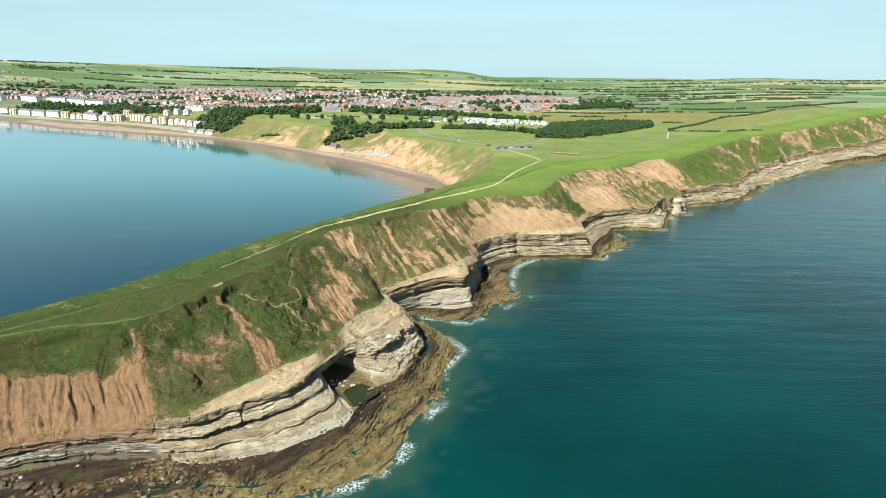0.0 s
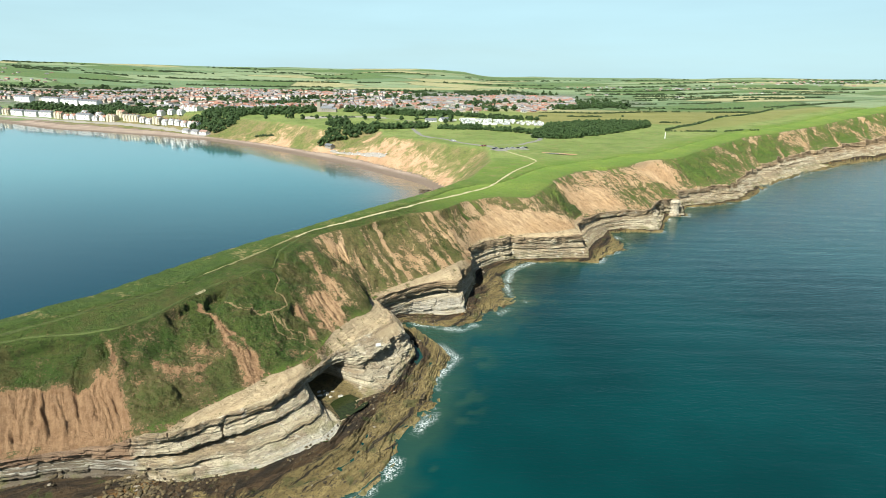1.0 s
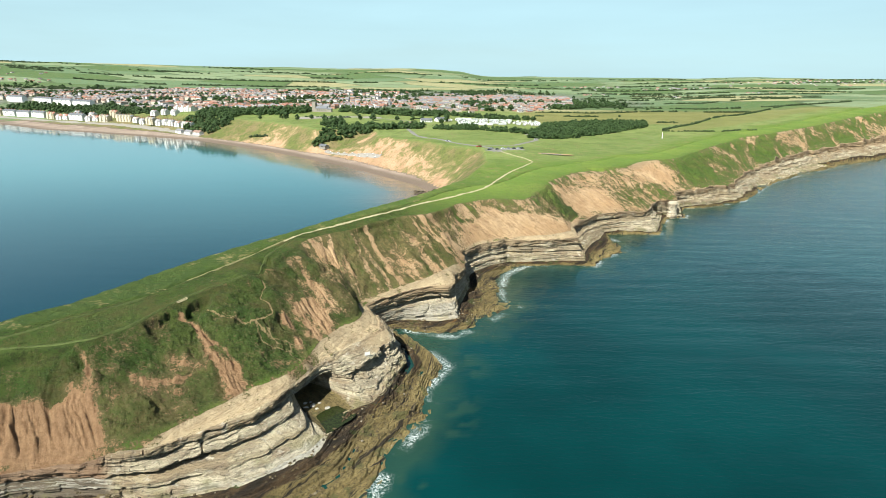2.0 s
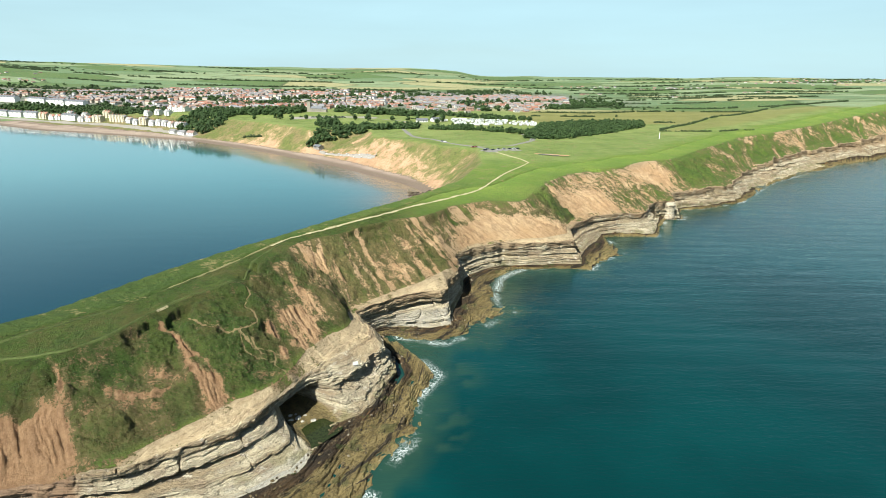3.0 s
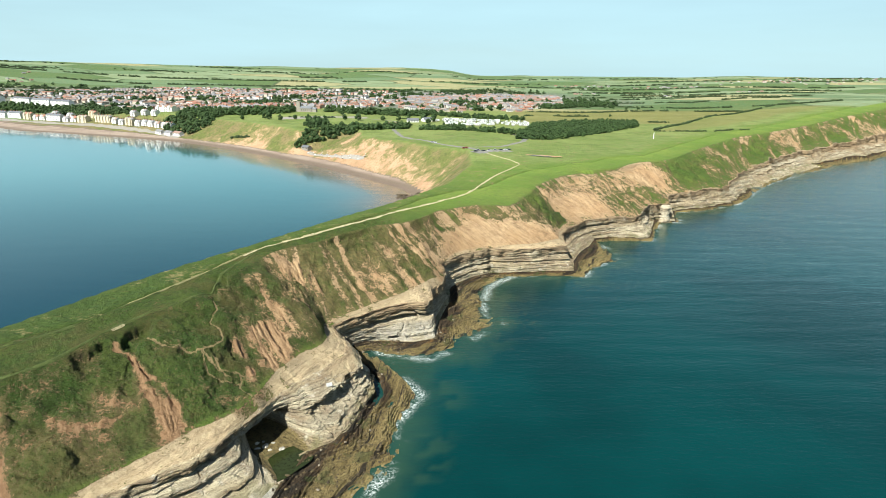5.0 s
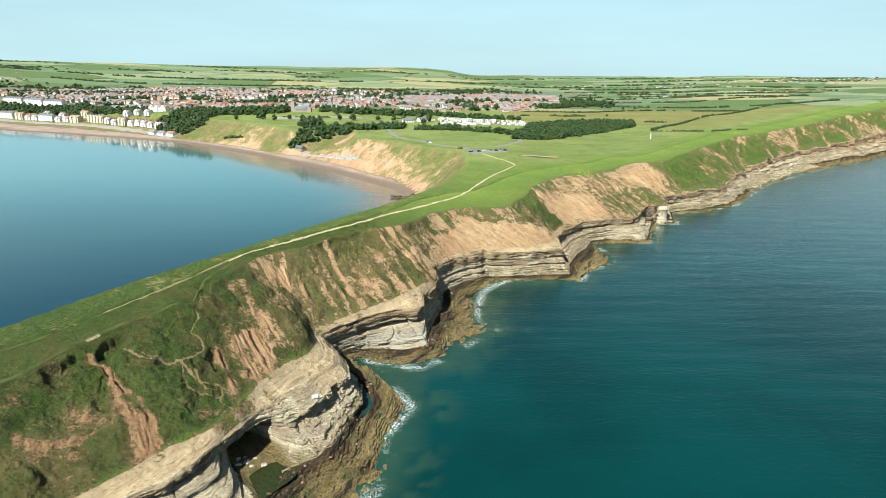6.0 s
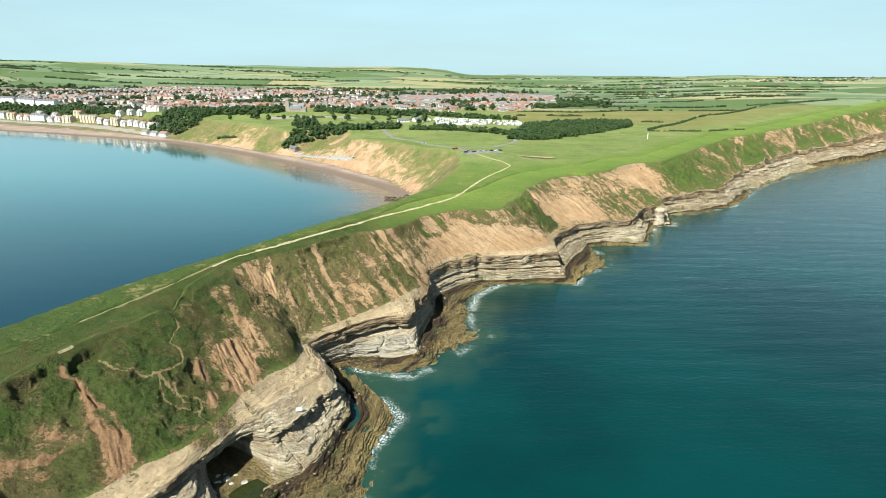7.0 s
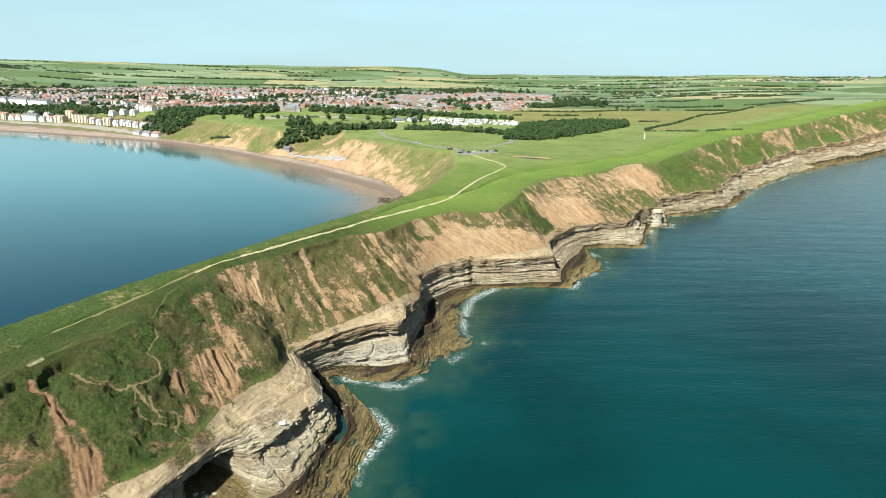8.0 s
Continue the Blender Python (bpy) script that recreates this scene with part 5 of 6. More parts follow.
def tussocks():
    """Coarse tufts of grass on the slopes of the headland."""
    me = bpy.data.objects["cliff"].data
    co = np.empty(len(me.vertices) * 3, np.float32)
    me.vertices.foreach_get("co", co)
    co = co.reshape(-1, 3)
    cover = np.empty(len(co) * 4, np.float32)
    me.color_attributes["cover"].data.foreach_get("color", cover)
    cover = cover.reshape(-1, 4)
    turf = (cover[:, 0] < 0.42) & (cover[:, 1] < 0.05) & (cover[:, 2] < 0.05) & (co[:, 2] > 14) & (co[:, 1] < 345) & (cover[:, 3] < 0.3)
    spots = np.nonzero(turf)[0]
    thick = 0.5 + 0.9 * fbm(co[spots, 0] / 7, co[spots, 1] / 7, 0, 3, 97)
    spots = spots[RNG.uniform(size=len(spots)) < 0.32 * np.clip(thick, 0.05, 1)]
    m, blades = len(spots), 5
    size = RNG.uniform(0.15, 0.46, (m, 1, 1)) * (1 + 0.5 * (co[spots, 1] > 300))[:, None, None]
    a = RNG.uniform(0, 6.283, (m, blades, 1)) + np.array([-0.55, 0.55])
    ring = np.stack([np.cos(a), np.sin(a), np.full(a.shape, -0.25)], -1) * 0.75
    lean = RNG.uniform(-0.6, 0.6, (m, blades, 2))
    tip = np.concatenate([lean, RNG.uniform(0.45, 1.0, (m, blades, 1))], -1)[:, :, None]
    v = (np.concatenate([ring, tip], 2).reshape(m, blades * 3, 3) * size + co[spots][:, None]).reshape(-1, 3)
    tuft = mesh_of("grass_tussocks", v, np.arange(len(v)).reshape(-1, 3), TUSSOCK, None, False)
    return tagged(new("grass_tussocks", tuft), "coarse tufts of green and olive grass on the slope", "grass", kind="stuff")


def tussock_material():
    n = Nodes("tussock_grass", 0.85)
    c = n.mix(n.island, (0.038, 0.055, 0.009), (0.086, 0.094, 0.022))
    c = n.mix(n.math("MULTIPLY", n.noise(0.08, 5, low=0.45, high=0.62), 0.8), c, (0.110, 0.088, 0.032))
    return n.done(n.mix(n.math("MULTIPLY", n.noise(0.30, 5, low=0.45, high=0.65), 0.6), c, (0.024, 0.044, 0.007)))


TUSSOCK = tussock_material()
tussocks()


def hedge(points, size, spacing, gap=0.0):
    pieces = []
    for (ax, ay), (bx, by) in zip(points, points[1:]):
        m = max(1, int(math.hypot(bx - ax, by - ay) / spacing))
        for k in range(m):
            if float(value_noise(k * 0.13 + ax, ay * 0.37, 0, 45)) * 0.5 + 0.5 < gap + 0.12 or RNG.uniform() < 0.12:
                continue
            x, y = ax + (bx - ax) * k / m + RNG.uniform(-1, 1), ay + (by - ay) * k / m + RNG.uniform(-1, 1)
            pieces.append(placed(CROWNS[RNG.integers(4)], x, y, size * RNG.uniform(0.7, 1.3), 0.85, 0.25 * size))
    return pieces


hedges = []
for pts, size, gap in (([(186, 1125), (260, 1110), (343, 1120)], 4.5, 0.2), ([(197, 1015), (270, 1000), (402, 1000)], 4.5, 0.35), ([(320, 856), (402, 957), (520, 1110), (648, 1224), (760, 1330)], 4.0, 0.1),
                       ([(320, 850), (400, 838), (450, 845)], 3.0, 0.1), ([(205, 1230), (345, 1210), (520, 1260), (650, 1225)], 4.5, 0.15), ([(340, 1440), (580, 1331), (755, 1328), (980, 1440)], 5.0, 0.1),
                       ([(420, 1560), (650, 1480), (900, 1560)], 5.0, 0.2), ([(500, 1700), (720, 1640), (1050, 1760)], 6.0, 0.2), ([(450, 1880), (820, 1860), (1250, 1960)], 6.0, 0.15),
                       ([(520, 2100), (900, 2120), (1500, 2250)], 7.0, 0.15), ([(550, 2400), (1000, 2420), (1700, 2500)], 8.0, 0.1), ([(600, 2800), (1300, 2860), (2000, 2850)], 9.0, 0.1),
                       ([(-40, 1040), (60, 1010), (150, 985)], 3.0, 0.4), ([(-285, 1085), (-200, 1062), (-130, 1040)], 3.5, 0.5), ([(-285, 958), (-262, 946), (-240, 922)], 4.5, 0.0),
                       ([(-330, 2500), (0, 2460), (360, 2520)], 9.0, 0.1), ([(-1700, 2900), (-1100, 2850), (-500, 2900)], 10.0, 0.1), ([(-2200, 3200), (-1300, 3150), (-300, 3200)], 11.0, 0.15)):
    hedges += hedge(pts, size, size * 0.62, gap)
stuff_of("hedgerow", hedges, HEDGE, "broken dark hedgerows between the fields", "hedge")
# woods on the far slopes
far_woods = []
for cx, cy, rx, ry, m in ((-1500, 3500, 160, 40, 60), (-2100, 3300, 200, 60, 80), (-900, 3700, 220, 50, 80), (-600, 3450, 120, 40, 45), (-250, 3850, 200, 40, 60), (300, 3300, 220, 35, 60), (700, 3000, 260, 30, 70),
                          (1100, 3200, 260, 35, 70), (1662, 2846, 60, 30, 34), (1500, 3500, 300, 30, 70), (2100, 3300, 300, 30, 70), (500, 3800, 300, 30, 60), (1300, 3900, 380, 30, 70), (-1300, 4000, 180, 40, 50),
                          (-2500, 3700, 260, 50, 80), (-400, 2750, 180, 30, 45), (180, 2620, 150, 30, 40), (900, 2500, 120, 25, 35), (-1500, 2450, 200, 40, 60), (-1900, 2350, 160, 40, 50), (2400, 3600, 300, 30, 60)):
    for k in range(m):
        x, y = cx + RNG.normal(0, rx * 0.6), cy + RNG.normal(0, ry * 0.6)
        far_woods.append(placed(CROWNS[RNG.integers(4)], x, y, RNG.uniform(9, 14), 0.7, 3))
stuff_of("far_wood", far_woods, HEDGE, "dark woods on distant slopes", "wood")


def tree(height, width):
    ob = new("tree")
    bm = bmesh.new()
    bmesh.ops.create_cone(bm, segments=7, radius1=height * 0.035, radius2=height * 0.012, depth=height * 0.6, cap_ends=True, matrix=Matrix.Translation((0, 0, height * 0.3 - 0.3)))
    for k in range(4):
        m = Matrix.Translation((0, 0, height * 0.35)) @ pose(0, 0, 0, 40, 0, 90 * k + 20) @ Matrix.Translation((0, 0, height * 0.15))
        bmesh.ops.create_cone(bm, segments=5, radius1=height * 0.014, radius2=height * 0.005, depth=height * 0.3, cap_ends=True, matrix=m)
    part("trunk", bm, BARK, ob)
    v, f = crown_arrays(height, width, 22, 0.2)
    part("crown", mesh_of("crown", v, f, LEAVES, None, False), LEAVES, ob)
    return tagged(ob, "broadleaf tree with a full dark green crown", "tree", "scattered trees")


trees = [tree(9, 8), tree(11, 10), tree(7.5, 8)]
SPOTS = [(-226, 1016), (-250, 1040), (-205, 1030), (-180, 1010), (-262, 1060), (-300, 1060), (-120, 1000), (-98, 990), (-60, 1000), (-20, 1010), (5, 1010), (-140, 1110), (-100, 1120), (20, 985), (12, 960), (-35, 1000),
         (-640, 1420), (-580, 1400), (-500, 1330), (-460, 1290), (-420, 1330), (-380, 1300), (-330, 1290), (-280, 1300), (-230, 1330), (-160, 1340), (-90, 1330), (-30, 1320), (40, 1300), (110, 1280), (60, 1400), (-700, 1560),
         (-560, 1640), (-430, 1700), (-300, 1620), (-180, 1560), (-60, 1540), (120, 1500), (220, 1480), (-820, 1700), (-620, 1820), (-380, 1880), (-150, 1800), (100, 1720), (250, 1640), (-960, 1650), (-90, 1960), (330, 1800)]
for k, (x, y) in enumerate(SPOTS):
    m = pose(x, y, ground_at(x, y), 0, 0, 67 * k)
    if k < 3:
        trees[k].matrix_basis = m
    else:
        copy_thing(trees[k % 3], m)


# ================= houses of the town =================
def house(length, width, eaves, ridge, label, windows=3, chimneys=1):
    ob = new("house")
    part("wall", gable_walls(length, width, eaves, ridge), HOUSE_WALL, ob)
    roof = part("roof", gable_roof(length, width, eaves, ridge), ROOF, ob)
    pane = None
    for side in (-1, 1):
        for floor in range(2 if eaves > 4 else 1):
            for k in range(windows):
                x = (k - (windows - 1) / 2) * length / windows
                if pane is None:
                    pane = part("window", box(bmesh.new(), -0.65, 0.65, -0.06, 0.06, -0.65, 0.65), GLASS, ob)
                    w = pane
                else:
                    w = part("window", pane.data, GLASS, ob)
                w.location = (x, side * (width / 2 + 0.02), 1.5 + 2.6 * floor)
    for k in range(chimneys):
        bm = box(bmesh.new(), -0.4, 0.4, -0.55, 0.55, -1.2, 1.2)
        box(bm, -0.48, 0.48, -0.63, 0.63, 0.95, 1.1)
        c = part("chimney", bm, BRICK, ob)
        c.location = ((1 - 2 * k) * (length / 2 - 0.6), 0, ridge + 0.3)
    return tagged(ob, label, "house", "houses of the town")


HOUSES = [house(9, 8, 5.0, 7.6, "two-storey town house with a pitched tile roof", 3, 2), house(11, 8, 2.8, 5.2, "low pale bungalow with a pitched roof", 3, 1),
          house(14, 8.5, 5.2, 8.0, "pair of semi-detached houses under one roof", 4, 2)]
ESTATE = [(-20, 1215), (60, 1205), (200, 1240), (262, 1330), (330, 1500), (440, 2000), (330, 2250), (80, 2350), (-80, 2180), (-110, 1700), (-100, 1420)]
TOWN = [(-800, 1400), (-640, 1345), (-560, 1330), (-440, 1235), (-300, 1215), (-110, 1215), (-110, 1700), (-90, 2180), (-120, 2420), (-480, 2600), (-900, 2650), (-1300, 2500), (-1650, 2250), (-1620, 1950), (-1330, 1720), (-1160, 1600), (-900, 1520)]
plots = []
for poly, pitch_x, pitch_y, turn, low in ((ESTATE, 20, 25, 14, True), (TOWN, 17, 27, -24, False)):
    c, s = math.cos(radians(turn)), math.sin(radians(turn))
    for i in range(-80, 80):
        for j in range(-50, 50):
            if (i % 9 == 0 and j % 2) or RNG.uniform() < 0.16:
                continue
            u, v = i * pitch_x + RNG.uniform(-2, 2), j * pitch_y + RNG.uniform(-2.5, 2.5)
            wob = 14 * math.sin(v * 0.012 + turn) + 10 * math.sin(u * 0.009)
            x, y = 0 + u * c - v * s, 1750 + u * s + v * c + wob
            if in_polygon(x, y, poly) and float(fbm(x / 130, y / 90, 0, 3, 95)) < 0.10:
                plots.append((math.hypot(x, y), x, y, turn + (90 if RNG.uniform() < 0.25 else 0) + RNG.uniform(-5, 5), low))
plots.sort()
made = set()
for dist, x, y, turn, low in plots[:230]:
    k = 1 if low and RNG.uniform() < 0.75 else (0, 2)[RNG.integers(2)]
    m = pose(x, y, ground_at(x, y) + 0.1, 0, 0, turn)
    if k in made:
        copy_thing(HOUSES[k], m)
    else:
        HOUSES[k].matrix_basis = m
        made.add(k)


def far_house_arrays(x, y, turn, low, z):
    length, width = RNG.uniform(7, 17), RNG.uniform(6.5, 9)
    eaves = RNG.uniform(2.6, 3.2) if low else RNG.uniform(4.8, 7.5)
    ridge = eaves + RNG.uniform(1.9, 3.0)
    a, b = length / 2, width / 2
    wall = np.array([(-a, -b, -2), (a, -b, -2), (a, b, -2), (-a, b, -2), (-a, -b, eaves), (a, -b, eaves), (a, b, eaves), (-a, b, eaves), (-a, 0, ridge - 0.2), (a, 0, ridge - 0.2)])
    wf = np.array([(0, 1, 5), (0, 5, 4), (2, 3, 7), (2, 7, 6), (1, 2, 6), (1, 6, 5), (5, 6, 9), (3, 0, 4), (3, 4, 7), (7, 4, 8)])
    o = 0.45
    roof = np.array([(-a - o, -b - o, eaves - 0.3), (a + o, -b - o, eaves - 0.3), (a + o, 0, ridge), (-a - o, 0, ridge), (a + o, b + o, eaves - 0.3), (-a - o, b + o, eaves - 0.3)])
    rf = np.array([(0, 1, 2), (0, 2, 3), (3, 2, 4), (3, 4, 5), (0, 3, 5), (1, 4, 2)])
    c, s = math.cos(radians(turn)), math.sin(radians(turn))
    for v in (wall, roof):
        v[:, 0], v[:, 1] = v[:, 0] * c - v[:, 1] * s + x, v[:, 0] * s + v[:, 1] * c + y
        v[:, 2] += z
    return (wall, wf), (roof, rf)


far_walls, far_roofs = [], []
for dist, x, y, turn, low in plots[230:]:
    w, r = far_house_arrays(x, y, turn, low, ground_at(x, y))
    far_walls.append(w)
    far_roofs.append(r)
# farms and villages in the fields beyond
for cx, cy, spread, m in ((-1900, 2700, 120, 40), (-2300, 3000, 200, 50), (1150, 2950, 160, 24), (1900, 3300, 260, 40), (2300, 3400, 260, 40), (820, 3150, 120, 14), (600, 2300, 40, 5), (760, 1900, 20, 3), (1250, 2350, 30, 4), (-1750, 2250, 160, 40)):
    for k in range(m):
        x, y = cx + RNG.normal(0, spread), cy + RNG.normal(0, spread * 0.35)
        w, r = far_house_arrays(x, y, RNG.uniform(0, 180), True, ground_at(x, y))
        far_walls.append(w)
        far_roofs.append(r)
stuff_of("house_walls", far_walls, FAR_WALL, "pale and brick walls of many town houses", "houses")
stuff_of("house_roofs", far_roofs, FAR_ROOF, "red and grey roofs of many town houses", "houses")


# ================= terraces, seafront and church =================
def terrace(length, depth, storeys, wall_mat, roof_mat, label, category, bays, chimneys=3, gables=0, group=""):
    """A tall block with rows of sash windows, parapet and chimneys; its front faces -y."""
    ob = new(category.replace(" ", "_"))
    h = storeys * 3.1
    part("wall", gable_walls(length, depth, h, h + 3.2), wall_mat, ob)
    part("roof", gable_roof(length, depth, h, h + 3.2), roof_mat, ob)
    bm = box(bmesh.new(), -length / 2 - 0.15, length / 2 + 0.15, -depth / 2 - 0.35, -depth / 2 - 0.02, h - 0.6, h - 0.15)
    part("cornice", bm, wall_mat, ob)
    sheet = None
    for f in range(storeys):
        for k in range(bays):
            if sheet is None:
                w = part("window", box(bmesh.new(), -0.6, 0.6, -0.06, 0.06, -0.95, 0.95), GLASS, ob)
                sheet = w.data
            else:
                w = part("window", sheet, GLASS, ob)
            w.location = ((k + 0.5 - bays / 2) * length / bays, -depth / 2 - 0.03, 1.7 + 3.1 * f)
    stack = None
    for k in range(chimneys):
        if stack is None:
            bm = box(bmesh.new(), -0.5, 0.5, -1.0, 1.0, -1.0, 1.6)
            box(bm, -0.6, 0.6, -1.1, 1.1, 1.3, 1.45)
            c = part("chimney", bm, BRICK, ob)
            stack = c.data
        else:
            c = part("chimney", stack, BRICK, ob)
        c.location = ((k + 0.5 - chimneys / 2) * length / chimneys, 0, h + 3.2)
    front = None
    for k in range(gables):
        if front is None:
            g = gable_walls(4.2, 4.6, h, h + 3.4)
            bmesh.ops.rotate(g, verts=g.verts, matrix=Matrix.Rotation(radians(90), 3, "Z"))
            w = part("gable", g, wall_mat, ob)
            front = w.data
        else:
            w = part("gable", front, wall_mat, ob)
        w.location = ((k + 0.5 - gables / 2) * length / gables, -depth / 2 + 0.6, 0)
    return tagged(ob, label, category, group)


def put(ob, x, y, turn, z=None):
    ob.matrix_basis = pose(x, y, (ground_at(x, y) if z is None else z) + 0.05, 0, 0, turn)
    return ob


big = terrace(62, 13, 4, WHITE, SLATE, "long white Victorian terrace with slate roof", "terrace", 13, 6, 0, "white terraces")
for k, (x, y) in enumerate(((-1120, 1530), (-1020, 1512), (-925, 1470), (-862, 1440), (-800, 1408))):
    m = pose(x, y, ground_at(x, y), 0, 0, -26)
    if k:
        copy_thing(big, m)
    else:
        big.matrix_basis = m
front_a = terrace(42, 11, 3, WHITE, SLATE, "white seafront terrace with slate roof", "terrace", 10, 4, 0, "seafront buildings")
front_b = terrace(24, 11, 3, CREAM, ROOF, "cream seafront guest house with tiled roof", "guest house", 6, 3, 2, "seafront buildings")
front_c = terrace(16, 10, 2, WHITE, ROOF, "small white seafront house", "seafront house", 4, 2, 1, "seafront buildings")
first = {}
FRONT = [(0, -1040, 1397), (0, -994, 1376), (1, -957, 1357), (0, -921, 1341), (0, -877, 1320), (0, -832, 1299), (1, -795, 1281), (2, -772, 1270), (2, -754, 1262), (0, -722, 1246), (2, -690, 1230),
         (2, -670, 1221), (1, -646, 1208), (2, -565, 1168), (2, -548, 1158), (1, -527, 1146), (2, -506, 1132), (2, -490, 1124), (2, -474, 1112), (2, -458, 1101), (2, -441, 1090), (2, -428, 1079),
         (2, -540, 1190), (2, -515, 1180), (2, -490, 1165), (2, -700, 1262), (2, -742, 1284), (1, -640, 1235)]
for kind, x, y in FRONT:
    turn = -26 if x < -640 else -36
    ob = (front_a, front_b, front_c)[kind]
    m = pose(x, y, ground_at(x, y) + 0.4, 0, 0, turn)
    if kind in first:
        copy_thing(ob, m)
    else:
        ob.matrix_basis = m
        first[kind] = True
put(terrace(46, 12, 3, CREAM, SLATE, "cream gabled apartment building above the beach", "apartment building", 10, 5, 5), -597, 1192, -30)
put(terrace(44, 12, 3, WHITE, ROOF, "white hotel with a red tile roof", "hotel", 11, 4, 3), -500, 1235, -25)


def church():
    ob = new("church")
    part("nave", gable_walls(26, 9, 7.5, 12), STONE, ob)
    part("nave_roof", gable_roof(26, 9, 7.5, 12, 0.3), SLATE, ob)
    bm = gable_walls(10, 7, 6, 9.5)
    bmesh.ops.translate(bm, verts=bm.verts, vec=(17.9, 0, 0))
    part("chancel", bm, STONE, ob)
    bm = gable_roof(10, 7, 6, 9.5, 0.3)
    bmesh.ops.translate(bm, verts=bm.verts, vec=(18.2, 0, 0))
    part("chancel_roof", bm, SLATE, ob)
    bm = box(bmesh.new(), -21, -13.2, -4, 4, -1.5, 20)
    box(bm, -21.3, -12.9, -4.3, 4.3, 19.2, 19.7)
    for a in range(4):
        for x0, y0 in ((-21 + 2.15 * a, -4), (-21 + 2.15 * a, 3.4), (-21, -4 + 2.15 * a), (-13.8, -4 + 2.15 * a)):
            box(bm, x0, x0 + 0.9, y0, y0 + 0.6, 20.02, 21.2)
    tower = part("tower", bm, STONE, ob)
    data = None
    for k in range(5):
        for side in (-1, 1):
            if data is None:
                w = part("window", box(bmesh.new(), -0.6, 0.6, -0.06, 0.06, -1.3, 1.3), GLASS, ob)
                data = w.data
            else:
                w = part("window", data, GLASS, ob)
            w.location = (-9 + 4.6 * k, side * 4.54, 4)
    return tagged(ob, "stone parish church with a square battlemented tower", "church")


put(church(), -208, 1140, -12).scale = (0.85, 0.85, 0.85)



# ================= country park: caravans, cars, cafe, boats =================
def caravan():
    ob = new("caravan")
    bm = box(bmesh.new(), -4.4, 4.4, -1.6, 1.6, 0.5, 2.7)
    bmesh.ops.bevel(bm, geom=[e for e in bm.edges], offset=0.18, segments=1, affect="EDGES")
    part("body", bm, WHITE_METAL, ob)
    bm = bmesh.new()
    p = [[bm.verts.new((x, y, z)) for y, z in ((-1.7, 2.66), (0, 3.05), (1.7, 2.66))] for x in (-4.5, 4.5)]
    for i in (0, 1):
        bm.faces.new((p[0][i], p[1][i], p[1][i + 1], p[0][i + 1]))
    bmesh.ops.solidify(bm, geom=bm.faces[:], thickness=0.08)
    part("roof", bm, WHITE_METAL, ob)
    data = None
    for x, y in ((-2.8, -1.62), (0, -1.62), (2.8, -1.62), (-2.8, 1.62), (1.6, 1.62)):
        if data is None:
            w = part("window", box(bmesh.new(), -0.7, 0.7, -0.03, 0.03, -0.45, 0.45), GLASS, ob)
            data = w.data
        else:
            w = part("window", data, GLASS, ob)
        w.location = (x, y, 1.75)
    part("skirt", box(bmesh.new(), -4.2, 4.2, -1.45, 1.45, -0.4, 0.46), CONCRETE, ob)
    return tagged(ob, "white static caravan on the grassy park", "caravan", "caravans in the park")


van = caravan()
count = 0
for j in range(6):
    for i in range(17):
        x, y = 18 + i * 9.3 + 5 * math.sin(j * 1.7) + RNG.uniform(-2, 2), 925 + j * 19 + RNG.uniform(-3, 3) + 6 * math.sin(i * 0.7)
        if RNG.uniform() < 0.22 or not in_polygon(x, y, [(40, 905), (150, 900), (168, 930), (165, 985), (80, 1040), (0, 1045), (2, 1000), (40, 985)]):
            continue
        m = pose(x, y, ground_at(x, y) + 0.3, 0, 0, RNG.choice([15, 75, 100, -20]) + RNG.uniform(-8, 8))
        if count:
            copy_thing(van, m)
        else:
            van.matrix_basis = m
        count += 1


def car(paint, label):
    ob = new("car")
    bm = box(bmesh.new(), -2.1, 2.1, -0.88, 0.88, 0.3, 0.85)
    bmesh.ops.bevel(bm, geom=bm.edges[:], offset=0.12, segments=2, affect="EDGES")
    part("body", bm, paint, ob)
    bm = box(bmesh.new(), -1.5, 1.1, -0.78, 0.78, 0.8, 1.45)
    for v in bm.verts:
        if v.co.z > 1.2:
            v.co.x *= 0.72
            v.co.y *= 0.86
    part("cabin", bm, GLASS, ob)
    part("roof", box(bmesh.new(), -1.05, 0.75, -0.66, 0.66, 1.455, 1.5), paint, ob)
    bm = bmesh.new()
    bmesh.ops.create_cone(bm, segments=12, radius1=0.32, radius2=0.32, depth=0.2, cap_ends=True, matrix=Matrix.Rotation(radians(90), 4, "X"))
    data = None
    for x, y in ((-1.3, -0.82), (1.3, -0.82), (-1.3, 0.82), (1.3, 0.82)):
        if data is None:
            w = part("wheel", bm, RUBBER, ob)
            data = w.data
        else:
            w = part("wheel", data, RUBBER, ob)
        w.location = (x, y, 0.32)
    return tagged(ob, label, "car", "parked cars")


